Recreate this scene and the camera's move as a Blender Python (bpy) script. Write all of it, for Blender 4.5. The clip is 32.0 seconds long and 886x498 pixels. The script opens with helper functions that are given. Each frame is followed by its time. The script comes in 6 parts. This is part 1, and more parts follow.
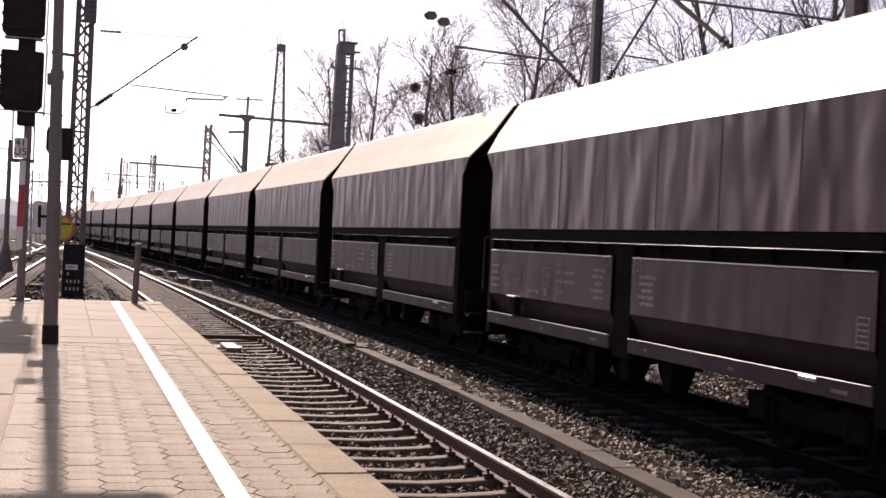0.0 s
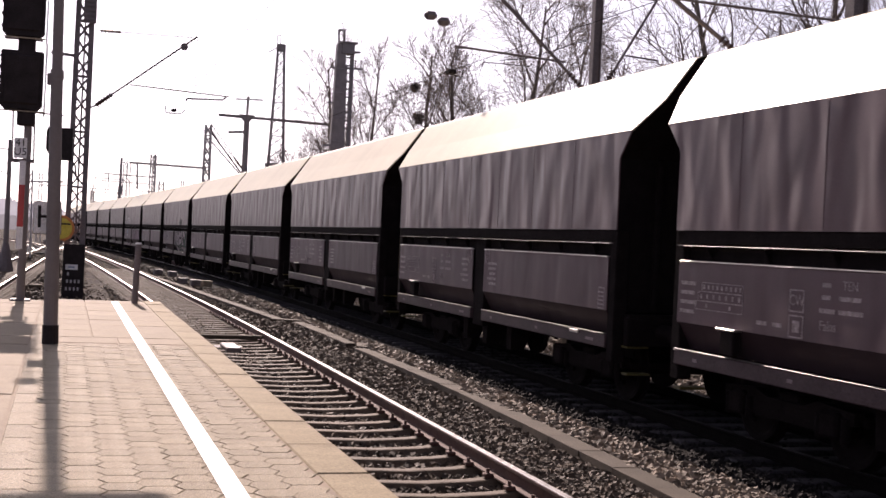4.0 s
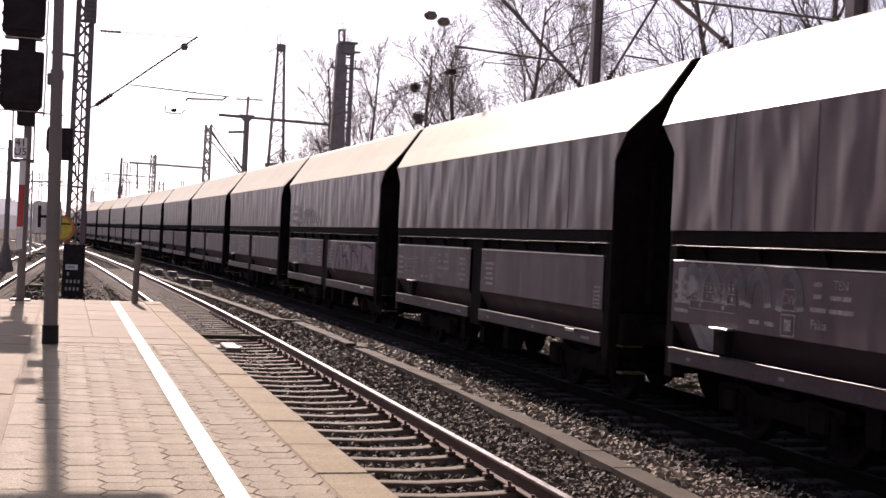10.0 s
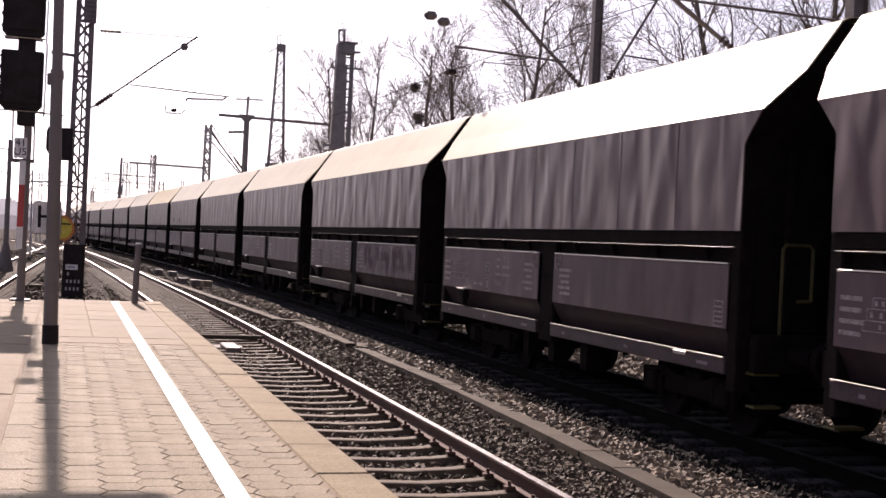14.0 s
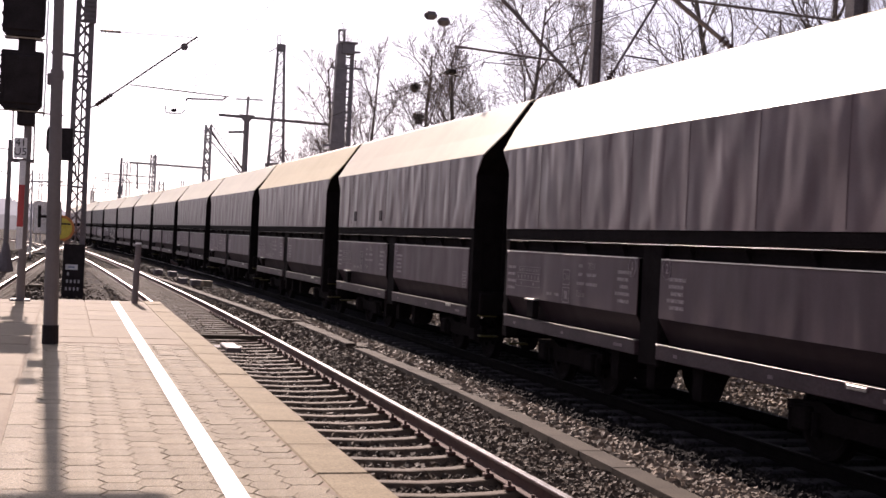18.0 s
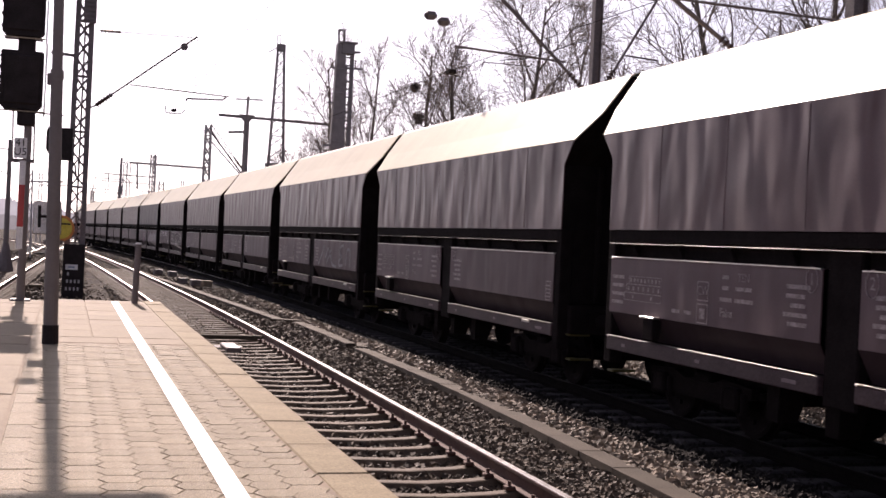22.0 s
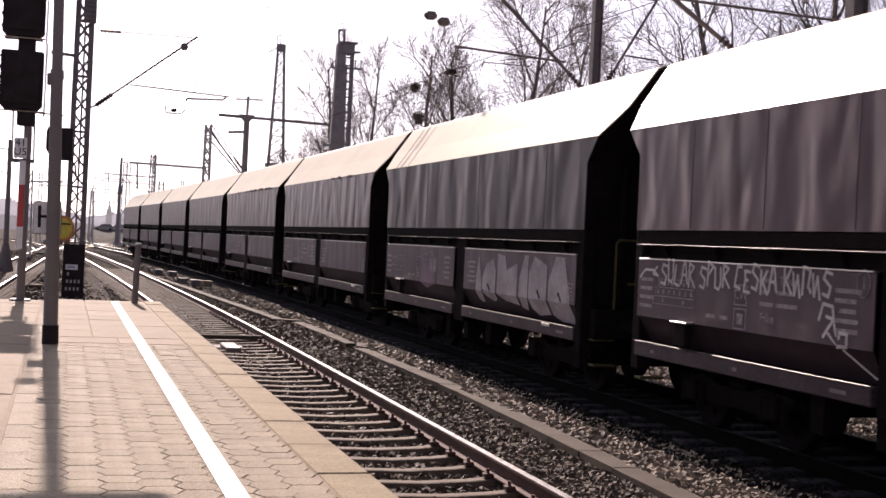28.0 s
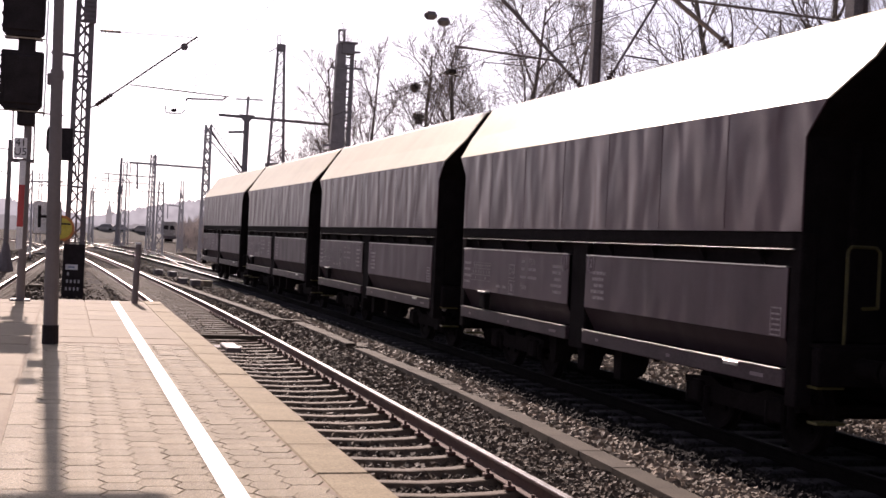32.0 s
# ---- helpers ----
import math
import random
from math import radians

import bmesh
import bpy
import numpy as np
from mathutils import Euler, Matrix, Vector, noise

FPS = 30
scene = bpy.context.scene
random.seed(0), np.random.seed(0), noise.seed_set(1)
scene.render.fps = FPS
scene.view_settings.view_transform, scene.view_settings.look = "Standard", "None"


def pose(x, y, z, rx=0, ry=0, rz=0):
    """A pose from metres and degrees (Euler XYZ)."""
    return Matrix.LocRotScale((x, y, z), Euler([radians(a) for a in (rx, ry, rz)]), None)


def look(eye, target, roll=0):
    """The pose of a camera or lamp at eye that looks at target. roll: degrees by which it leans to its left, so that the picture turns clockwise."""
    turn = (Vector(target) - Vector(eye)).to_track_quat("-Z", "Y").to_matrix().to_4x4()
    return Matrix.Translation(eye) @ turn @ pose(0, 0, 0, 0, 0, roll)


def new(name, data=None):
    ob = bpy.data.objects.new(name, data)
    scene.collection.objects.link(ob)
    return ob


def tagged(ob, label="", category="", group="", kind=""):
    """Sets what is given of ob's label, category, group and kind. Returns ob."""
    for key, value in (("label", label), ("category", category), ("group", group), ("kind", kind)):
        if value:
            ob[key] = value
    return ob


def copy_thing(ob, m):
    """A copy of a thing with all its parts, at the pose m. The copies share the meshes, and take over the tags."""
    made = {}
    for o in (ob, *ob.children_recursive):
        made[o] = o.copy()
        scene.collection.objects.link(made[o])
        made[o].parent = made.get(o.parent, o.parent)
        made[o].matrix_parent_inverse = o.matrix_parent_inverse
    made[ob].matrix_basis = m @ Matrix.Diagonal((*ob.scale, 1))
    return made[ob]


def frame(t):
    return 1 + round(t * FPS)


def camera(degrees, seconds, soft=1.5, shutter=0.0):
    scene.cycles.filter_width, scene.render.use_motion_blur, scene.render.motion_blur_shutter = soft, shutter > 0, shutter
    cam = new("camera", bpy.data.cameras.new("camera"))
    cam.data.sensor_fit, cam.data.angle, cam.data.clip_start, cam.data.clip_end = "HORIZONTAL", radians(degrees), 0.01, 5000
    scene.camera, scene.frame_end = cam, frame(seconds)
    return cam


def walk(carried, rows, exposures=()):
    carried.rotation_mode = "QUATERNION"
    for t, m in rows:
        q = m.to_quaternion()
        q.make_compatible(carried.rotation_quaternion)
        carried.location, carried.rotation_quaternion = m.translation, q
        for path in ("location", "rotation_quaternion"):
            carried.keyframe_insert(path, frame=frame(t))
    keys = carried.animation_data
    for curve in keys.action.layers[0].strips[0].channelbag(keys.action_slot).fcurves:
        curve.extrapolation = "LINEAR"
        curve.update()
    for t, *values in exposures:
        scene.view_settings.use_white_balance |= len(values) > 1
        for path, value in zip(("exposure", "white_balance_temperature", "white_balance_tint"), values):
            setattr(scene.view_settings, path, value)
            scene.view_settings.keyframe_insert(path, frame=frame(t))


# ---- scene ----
# ---------------------------------------------------------------- camera
# x to the right of the line, y along the line, z = 0 at the rail head of the platform track
EYE = (0.0, 0.0, 2.024)
cam = camera(39.10, 32.0, soft=1.6, shutter=0.08)
CAM_POSE = look(EYE, (28.976, 95.710, 2.024 - 0.451), 2.80)
walk(cam, [(0.0, CAM_POSE), (32.0, CAM_POSE)], exposures=[(0.0, 0.66, 6540, 27), (32.0, 0.66, 6540, 27)])

# ---------------------------------------------------------------- light
SUN_AZ = radians(-1.5)      # from +y towards +x
SUN_EL = radians(32.0)

world = bpy.data.worlds.new("daylight")
scene.world = world
world.use_nodes = True
wn = world.node_tree
sky = wn.nodes.new("ShaderNodeTexSky")
sky.sky_type = "NISHITA"
sky.sun_disc = False
sky.sun_elevation = SUN_EL
sky.sun_rotation = SUN_AZ
sky.dust_density = 1.2
sky.air_density = 0.55
wn.nodes["Background"].inputs["Strength"].default_value = 0.092
pale = wn.nodes.new("ShaderNodeHueSaturation")      # milky, hazy winter sky
pale.inputs["Saturation"].default_value = 0.42
wn.links.new(sky.outputs["Color"], pale.inputs["Color"])
wn.links.new(pale.outputs["Color"], wn.nodes["Background"].inputs["Color"])

sun = new("sun", bpy.data.lights.new("sun", "SUN"))
sun.data.energy = 5.0
sun.data.angle = radians(0.53)
sun.data.color = (1.0, 0.90, 0.755)
sun.matrix_world = look((0, 0, 60), (-math.sin(SUN_AZ) * math.cos(SUN_EL) * 100, -math.cos(SUN_AZ) * math.cos(SUN_EL) * 100, 60 - math.sin(SUN_EL) * 100))

# ---------------------------------------------------------------- materials
def material(name, low, high, rough=0.7, metal=0.0, scale=3.0, fine=60.0, bump=0.2, stretch=(1, 1, 1), depth=0.01,
             spread=0.0, by_island=False, grain=0.25, rough_to=None, coords="Object", spec=0.5, sparkle=False):
    """Two-scale procedural surface between two base colours; spread: how far single pieces differ in tone."""
    m = bpy.data.materials.new(name)
    m.use_nodes = True
    t = m.node_tree
    n, l = t.nodes, t.links
    p = n["Principled BSDF"]
    p.inputs["Metallic"].default_value = metal
    p.inputs["Specular IOR Level"].default_value = spec
    tc = n.new("ShaderNodeTexCoord")
    mp = n.new("ShaderNodeMapping")
    mp.inputs["Scale"].default_value = stretch
    l.new(tc.outputs[coords], mp.inputs["Vector"])
    big = n.new("ShaderNodeTexNoise")
    big.inputs["Scale"].default_value = scale
    big.inputs["Detail"].default_value = 5
    big.inputs["Roughness"].default_value = 0.6
    l.new(mp.outputs["Vector"], big.inputs["Vector"])
    small = n.new("ShaderNodeTexNoise")
    small.inputs["Scale"].default_value = fine
    small.inputs["Detail"].default_value = 3
    l.new(mp.outputs["Vector"], small.inputs["Vector"])
    ramp = n.new("ShaderNodeMapRange")
    ramp.inputs["From Min"].default_value, ramp.inputs["From Max"].default_value = 0.3, 0.7
    l.new(big.outputs["Fac"], ramp.inputs["Value"])
    mix = n.new("ShaderNodeMix")
    mix.data_type = "RGBA"
    mix.inputs["A"].default_value, mix.inputs["B"].default_value = (*low, 1), (*high, 1)
    l.new(ramp.outputs["Result"], mix.inputs["Factor"])
    tone = n.new("ShaderNodeMapRange")
    tone.inputs["From Min"].default_value, tone.inputs["From Max"].default_value = 0.3, 0.7
    tone.inputs["To Min"].default_value, tone.inputs["To Max"].default_value = 1 - grain, 1 + grain
    l.new(small.outputs["Fac"], tone.inputs["Value"])
    value = tone.outputs["Result"]
    if spread:
        src = n.new("ShaderNodeNewGeometry" if by_island else "ShaderNodeObjectInfo")
        piece = n.new("ShaderNodeMapRange")
        piece.inputs["To Min"].default_value, piece.inputs["To Max"].default_value = 1 - spread, 1 + spread
        l.new(src.outputs["Random Per Island" if by_island else "Random"], piece.inputs["Value"])
        both = n.new("ShaderNodeMath")
        both.operation = "MULTIPLY"
        l.new(value, both.inputs[0]), l.new(piece.outputs["Result"], both.inputs[1])
        value = both.outputs["Value"]
    col = n.new("ShaderNodeVectorMath")
    col.operation = "SCALE"
    l.new(mix.outputs["Result"], col.inputs[0]), l.new(value, col.inputs["Scale"])
    l.new(col.outputs["Vector"], p.inputs["Base Color"])
    rr = n.new("ShaderNodeMapRange")
    rr.inputs["To Min"].default_value, rr.inputs["To Max"].default_value = rough, rough if rough_to is None else rough_to
    l.new((small if sparkle else big).outputs["Fac"], rr.inputs["Value"])
    if sparkle:
        rr.inputs["From Min"].default_value, rr.inputs["From Max"].default_value = 0.60, 0.66
    l.new(rr.outputs["Result"], p.inputs["Roughness"])
    if bump:
        b = n.new("ShaderNodeBump")
        b.inputs["Strength"].default_value, b.inputs["Distance"].default_value = bump, depth
        l.new(small.outputs["Fac"], b.inputs["Height"])
        l.new(b.outputs["Normal"], p.inputs["Normal"])
    return m


def rippled(name, low, high, rough=0.55, height=0.030, folds=2.6, dust=(0.16, 0.14, 0.14), dust_amount=0.22, spec=0.30):
    """Thin buckled wagon plate: upright folds of the sheet with dust in streaks."""
    m = material(name, low, high, rough=rough, scale=1.2, fine=40, bump=0.0, spread=0.12, spec=spec, grain=0.08)
    t = m.node_tree
    n, l = t.nodes, t.links
    p = n["Principled BSDF"]
    tc = n.new("ShaderNodeTexCoord")
    info = n.new("ShaderNodeObjectInfo")
    shift = n.new("ShaderNodeMath")
    shift.operation = "MULTIPLY"
    shift.inputs[1].default_value = 37.0
    l.new(info.outputs["Random"], shift.inputs[0])
    move = n.new("ShaderNodeVectorMath")
    l.new(tc.outputs["Object"], move.inputs[0])
    comb = n.new("ShaderNodeCombineXYZ")
    l.new(shift.outputs["Value"], comb.inputs["Y"])
    l.new(comb.outputs["Vector"], move.inputs[1])
    mp = n.new("ShaderNodeMapping")
    mp.inputs["Scale"].default_value = (0.3, 1.0, 0.42)
    mp.inputs["Rotation"].default_value = (0.10, 0, 0)
    l.new(move.outputs["Vector"], mp.inputs["Vector"])
    fold = n.new("ShaderNodeTexNoise")
    fold.inputs["Scale"].default_value = folds
    fold.inputs["Detail"].default_value = 0.6
    fold.inputs["Distortion"].default_value = 0.25
    l.new(mp.outputs["Vector"], fold.inputs["Vector"])
    soft = n.new("ShaderNodeMapRange")
    soft.interpolation_type = "SMOOTHSTEP"
    soft.inputs["From Min"].default_value, soft.inputs["From Max"].default_value = 0.15, 0.85
    l.new(fold.outputs["Fac"], soft.inputs["Value"])
    b = n.new("ShaderNodeBump")
    b.inputs["Strength"].default_value = 1.0
    b.inputs["Distance"].default_value = height
    l.new(soft.outputs["Result"], b.inputs["Height"])
    l.new(b.outputs["Normal"], p.inputs["Normal"])
    mp2 = n.new("ShaderNodeMapping")
    mp2.inputs["Scale"].default_value = (1, 2.4, 0.35)
    l.new(move.outputs["Vector"], mp2.inputs["Vector"])
    streak = n.new("ShaderNodeTexNoise")
    streak.inputs["Scale"].default_value = 1.0
    streak.inputs["Detail"].default_value = 4
    l.new(mp2.outputs["Vector"], streak.inputs["Vector"])
    amount = n.new("ShaderNodeMapRange")
    amount.inputs["From Min"].default_value, amount.inputs["From Max"].default_value = 0.45, 0.8
    amount.inputs["To Max"].default_value = dust_amount
    l.new(streak.outputs["Fac"], amount.inputs["Value"])
    mix = n.new("ShaderNodeMix")
    mix.data_type = "RGBA"
    mix.inputs["B"].default_value = (*dust, 1)
    l.new(amount.outputs["Result"], mix.inputs["Factor"])
    old = p.inputs["Base Color"].links[0].from_socket
    l.new(old, mix.inputs["A"])
    l.new(mix.outputs["Result"], p.inputs["Base Color"])
    return m


M = {}
M["side"] = rippled("wagon_side_plate", (0.0694, 0.0353, 0.0416), (0.1041, 0.0552, 0.0635), rough=0.42, height=0.038, folds=2.2, dust=(0.1868, 0.1206, 0.1295), dust_amount=0.3)
M["side_dark"] = rippled("wagon_side_plate_newer", (0.0432, 0.0297, 0.0351), (0.0648, 0.0459, 0.0540), rough=0.5, height=0.06, folds=1.7, dust=(0.1148, 0.0945, 0.1026), dust_amount=0.25)
M["panel"] = rippled("wagon_flap_plate", (0.0636, 0.0356, 0.0423), (0.0943, 0.0549, 0.0643), height=0.018, folds=2.0, dust=(0.172, 0.1185, 0.1295), dust_amount=0.38)
# skirt colour holds the shade of the downward fold as well as soot
M["skirt"] = rippled("wagon_flap_skirt_shade_soot", spec=0.06, low=(0.0274, 0.0169, 0.0198), high=(0.0403, 0.0256, 0.0295), height=0.012, folds=1.6, dust=(0.0648, 0.0475, 0.0518), dust_amount=0.25)
M["roof"] = material("wagon_roof_dusty", (0.50, 0.440, 0.305), (0.58, 0.515, 0.365), spec=0.09, grain=0.03, rough=0.33, scale=0.8, fine=25, bump=0.02, spread=0.06, rough_to=0.38)
M["roof_ochre"] = material("wagon_roof_ochre", (0.49, 0.405, 0.225), (0.56, 0.470, 0.28), grain=0.04, spec=0.08, rough=0.36, scale=0.8, fine=25, bump=0.02, rough_to=0.42)
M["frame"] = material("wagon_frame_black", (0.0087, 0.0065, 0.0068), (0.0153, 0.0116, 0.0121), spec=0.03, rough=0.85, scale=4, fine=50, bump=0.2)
M["sill"] = material("wagon_sill_grey", (0.0455, 0.0297, 0.0337), (0.0693, 0.0465, 0.0515), spec=0.12, rough=0.5, scale=2, fine=40, bump=0.15)
# bright metal put on edges, caps and rods to stand for sun glints
M["steel_bright"] = material("bright_glint_steel", (0.40, 0.38, 0.36), (0.55, 0.53, 0.50), rough=0.22, metal=1.0, scale=8, fine=80, bump=0.05, rough_to=0.4)
M["ledge"] = material("glint_steel_ledge", (0.1040, 0.0960, 0.0920), (0.1680, 0.1560, 0.1480), rough=0.38, metal=1.0, scale=8, fine=80, bump=0.05, rough_to=0.5)
M["rail_head"] = material("rail_running_surface", (0.62, 0.58, 0.55), (0.75, 0.71, 0.68), rough=0.25, metal=1.0, scale=6, fine=50, bump=0.04, rough_to=0.4)
M["rail_side"] = material("rail_rusty_flank", (0.07, 0.035, 0.03), (0.13, 0.07, 0.055), rough=0.85, scale=5, fine=60, bump=0.3)
M["sign_yellow"] = material("yellow_sign_enamel", (0.55, 0.42, 0.03), (0.65, 0.52, 0.06), rough=0.5, scale=6, fine=60, bump=0.1)
# yellow dimmed in the colour itself for the shade at the wagon ends
M["yellow"] = material("yellow_paint_dimmed", (0.0540, 0.0450, 0.0105), (0.0930, 0.0765, 0.0150), rough=0.6, scale=6, fine=60, bump=0.1)
M["lettering"] = material("faded_white_lettering", (0.1620, 0.1296, 0.1350), (0.3915, 0.3307, 0.3375), rough=0.8, spec=0.1, scale=14, fine=60, bump=0)
M["plate_blue"] = material("pale_blue_plate_print", (0.18, 0.22, 0.32), (0.28, 0.32, 0.42), rough=0.6, scale=6, fine=60, bump=0)
M["spray_white"] = material("sprayed_white_paint", spec=0.06, low=(0.3240, 0.2834, 0.2834), high=(0.5184, 0.4616, 0.4536), rough=0.8, grain=0.10, scale=2.5, fine=14, bump=0)
M["spray_black"] = material("sprayed_black_paint", spec=0.06, low=(0.012, 0.012, 0.014), high=(0.02, 0.02, 0.022), rough=0.8, scale=6, fine=60, bump=0)
M["spray_green"] = material("sprayed_green_paint", spec=0.06, low=(0.058, 0.076, 0.062), high=(0.095, 0.122, 0.100), rough=0.8, grain=0.10, scale=2.5, fine=14, bump=0)
M["spray_tag"] = material("sprayed_pale_grey_tag", spec=0.06, low=(0.4738, 0.4299, 0.4212), high=(0.6669, 0.6054, 0.5880), rough=0.8, grain=0.10, scale=2.5, fine=14, bump=0)
M["spray_faint"] = material("washed_out_pale_paint", spec=0.06, low=(0.2181, 0.2001, 0.2103), high=(0.3847, 0.3642, 0.3720), rough=0.85, grain=0.10, scale=2.5, fine=14, bump=0)
M["spray_haze"] = material("washed_out_grey_paint", spec=0.10, low=(0.17, 0.13, 0.14), high=(0.25, 0.20, 0.21), rough=0.85, grain=0.10, scale=2.5, fine=14, bump=0)
M["spray_mauve"] = material("faded_mauve_paint", spec=0.06, low=(0.2153, 0.1527, 0.1801), high=(0.3231, 0.2388, 0.2701), rough=0.8, grain=0.10, scale=2.5, fine=14, bump=0)
M["spray_blue"] = material("sprayed_pale_blue_paint", spec=0.06, low=(0.1701, 0.2066, 0.2916), high=(0.2916, 0.3402, 0.4374), rough=0.8, grain=0.10, scale=2.5, fine=14, bump=0)
M["paver"] = material("hexagon_paver_concrete", (0.2130, 0.1710, 0.1180), (0.2930, 0.2440, 0.1720), sparkle=True, spec=0.5, rough=0.95, scale=4, fine=130, bump=0.8, depth=0.005, spread=0.10, grain=0.5, rough_to=0.2)
M["paver_joined"] = material("hexagon_paver_concrete_far", (0.2130, 0.1710, 0.1180), (0.2930, 0.2440, 0.1720), sparkle=True, spec=0.5, rough=0.95, scale=4, fine=130, bump=0.8, depth=0.005, spread=0.10, grain=0.5, by_island=True, rough_to=0.2)
M["slab"] = material("platform_slab_concrete", (0.2268, 0.1800, 0.1280), (0.2895, 0.2340, 0.1710), spec=0.06, rough=0.75, scale=2, fine=90, bump=0.3, depth=0.004, spread=0.06)
M["edge_slab"] = material("platform_edge_concrete", (0.2171, 0.1728, 0.1120), (0.2895, 0.2352, 0.1560), spec=0.08, rough=0.8, scale=3, fine=90, bump=0.35, depth=0.005, spread=0.06)
M["joint"] = material("joint_sand", (0.20, 0.152, 0.108), (0.27, 0.21, 0.15), rough=0.95, scale=8, fine=90, bump=0.3)
M["white_line"] = material("white_road_paint", (0.74, 0.74, 0.73), (0.82, 0.82, 0.81), rough=0.6, scale=6, fine=120, bump=0.2, depth=0.002, grain=0.06)
M["ground"] = material("track_bed_earth", spec=0.05, low=(0.0340, 0.0275, 0.0235), high=(0.0660, 0.0535, 0.0460), rough=0.95, scale=0.5, fine=18, bump=0.8, depth=0.05, grain=0.5)
M["ballast"] = material("ballast_stone_grey", (0.0477, 0.0353, 0.0251), (0.1190, 0.0905, 0.0673), spec=0.2, rough=0.65, rough_to=0.85, scale=3, fine=70, bump=0.3, spread=0.55, by_island=True)
# paler copy of the ballast stone, with sunlight put into its colour
M["ballast_light"] = material("ballast_stone_sunlit", (0.1126, 0.0879, 0.0669), (0.2323, 0.1866, 0.1443), spec=0.2, rough=0.6, rough_to=0.85, scale=3, fine=70, bump=0.3, spread=0.55, by_island=True)
# through track's rail flanks, stones and bed: the train's shade put into their colour
M["rail_black"] = material("rail_flank_in_shade", (0.005, 0.004, 0.004), (0.010, 0.008, 0.008), spec=0.02, rough=0.9, scale=5, fine=60, bump=0.3)
M["ballast_shaded"] = material("ballast_stone_shade_dark", spec=0.10, low=(0.0115, 0.0099, 0.0099), high=(0.0245, 0.0212, 0.0209), rough=0.85, scale=3, fine=70, bump=0.3, spread=0.5, by_island=True)
M["bed_shaded"] = material("shade_darkened_bed", spec=0.05, low=(0.0075, 0.0066, 0.0066), high=(0.0158, 0.0139, 0.0135), rough=0.95, scale=1.5, fine=30, bump=0.7, depth=0.04, grain=0.5)
M["sleeper_steel"] = material("steel_sleeper_rusty", (0.0990, 0.0702, 0.0495), (0.1440, 0.1071, 0.0792), spec=0.2, rough=0.75, scale=5, fine=60, bump=0.3, spread=0.12)
M["sleeper_dark"] = material("old_wooden_sleeper", (0.0320, 0.0288, 0.0320), (0.0528, 0.0480, 0.0528), spec=0.15, rough=0.9, scale=4, fine=50, bump=0.4, spread=0.2)
M["trough"] = material("cable_trough_concrete", spec=0.2, low=(0.0546, 0.0414, 0.0299), high=(0.0792, 0.0616, 0.0458), rough=0.85, scale=2, fine=60, bump=0.3, spread=0.12)
M["mast"] = material("mast_painted_steel", (0.0978, 0.0782, 0.0805), (0.1552, 0.1276, 0.1311), rough=0.6, scale=3, fine=40, bump=0.2)
# far mast steel: haze put into the colour by paling it
M["mast_far"] = material("mast_steel_hazed", (0.36, 0.335, 0.335), (0.46, 0.43, 0.43), rough=0.65, scale=3, fine=40, bump=0.1)
M["pole"] = material("grey_painted_pole", (0.135, 0.112, 0.110), (0.185, 0.156, 0.152), rough=0.6, scale=1.2, fine=30, bump=0.03, grain=0.06)
M["black"] = material("matt_black_signal_paint", (0.017, 0.013, 0.0135), (0.032, 0.025, 0.026), spec=0.12, rough=0.7, scale=4, fine=50, bump=0.15)
M["white_plate"] = material("white_enamel_plate", (0.62, 0.60, 0.60), (0.76, 0.74, 0.74), rough=0.4, scale=4, fine=60, bump=0.05)
M["red_plate"] = material("red_enamel_plate", (0.34, 0.03, 0.03), (0.46, 0.05, 0.045), rough=0.45, scale=4, fine=60, bump=0.05)
M["orange"] = material("orange_sign_ring", (0.50, 0.16, 0.03), (0.60, 0.22, 0.05), rough=0.5, scale=6, fine=60, bump=0.05)
# middle-distance mast steel, paled part of the way towards the far haze
M["mast_mid"] = material("mast_steel_half_hazed", (0.1750, 0.1562, 0.1625), (0.2500, 0.2250, 0.2313), rough=0.65, scale=3, fine=40, bump=0.1)
# dark copy of the running surface, with the train's shade in its colour
M["rail_shaded"] = material("running_surface_in_shade", (0.010, 0.009, 0.009), (0.018, 0.016, 0.016), rough=0.7, spec=0.1, scale=6, fine=50, bump=0.04)
M["rail_throat"] = material("worn_running_surface", (0.16, 0.15, 0.145), (0.26, 0.245, 0.235), rough=0.4, metal=1.0, scale=6, fine=50, bump=0.04, rough_to=0.55)
M["insulator"] = material("brown_porcelain", (0.06, 0.035, 0.03), (0.10, 0.06, 0.05), rough=0.25, scale=6, fine=50, bump=0)
M["wire"] = material("weathered_copper_wire", (0.035, 0.03, 0.03), (0.055, 0.05, 0.048), spec=0.0, rough=0.9, scale=3, fine=30, bump=0)
M["bark"] = material("tree_bark_grey_brown", (0.1020, 0.0828, 0.0744), (0.1740, 0.1440, 0.1284), rough=0.9, scale=2, fine=30, bump=0.4)
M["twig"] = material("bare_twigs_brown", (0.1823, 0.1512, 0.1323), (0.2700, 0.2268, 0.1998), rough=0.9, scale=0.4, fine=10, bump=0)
# far scrub wood, paled so that its colour carries the haze
M["far_wood"] = material("far_bare_wood_hazed", (0.46, 0.40, 0.37), (0.58, 0.52, 0.48), rough=0.95, scale=0.05, fine=1.0, bump=0)
M["wood_new"] = material("pale_timber", (0.20, 0.15, 0.10), (0.30, 0.235, 0.165), rough=0.8, scale=4, fine=40, bump=0.2)
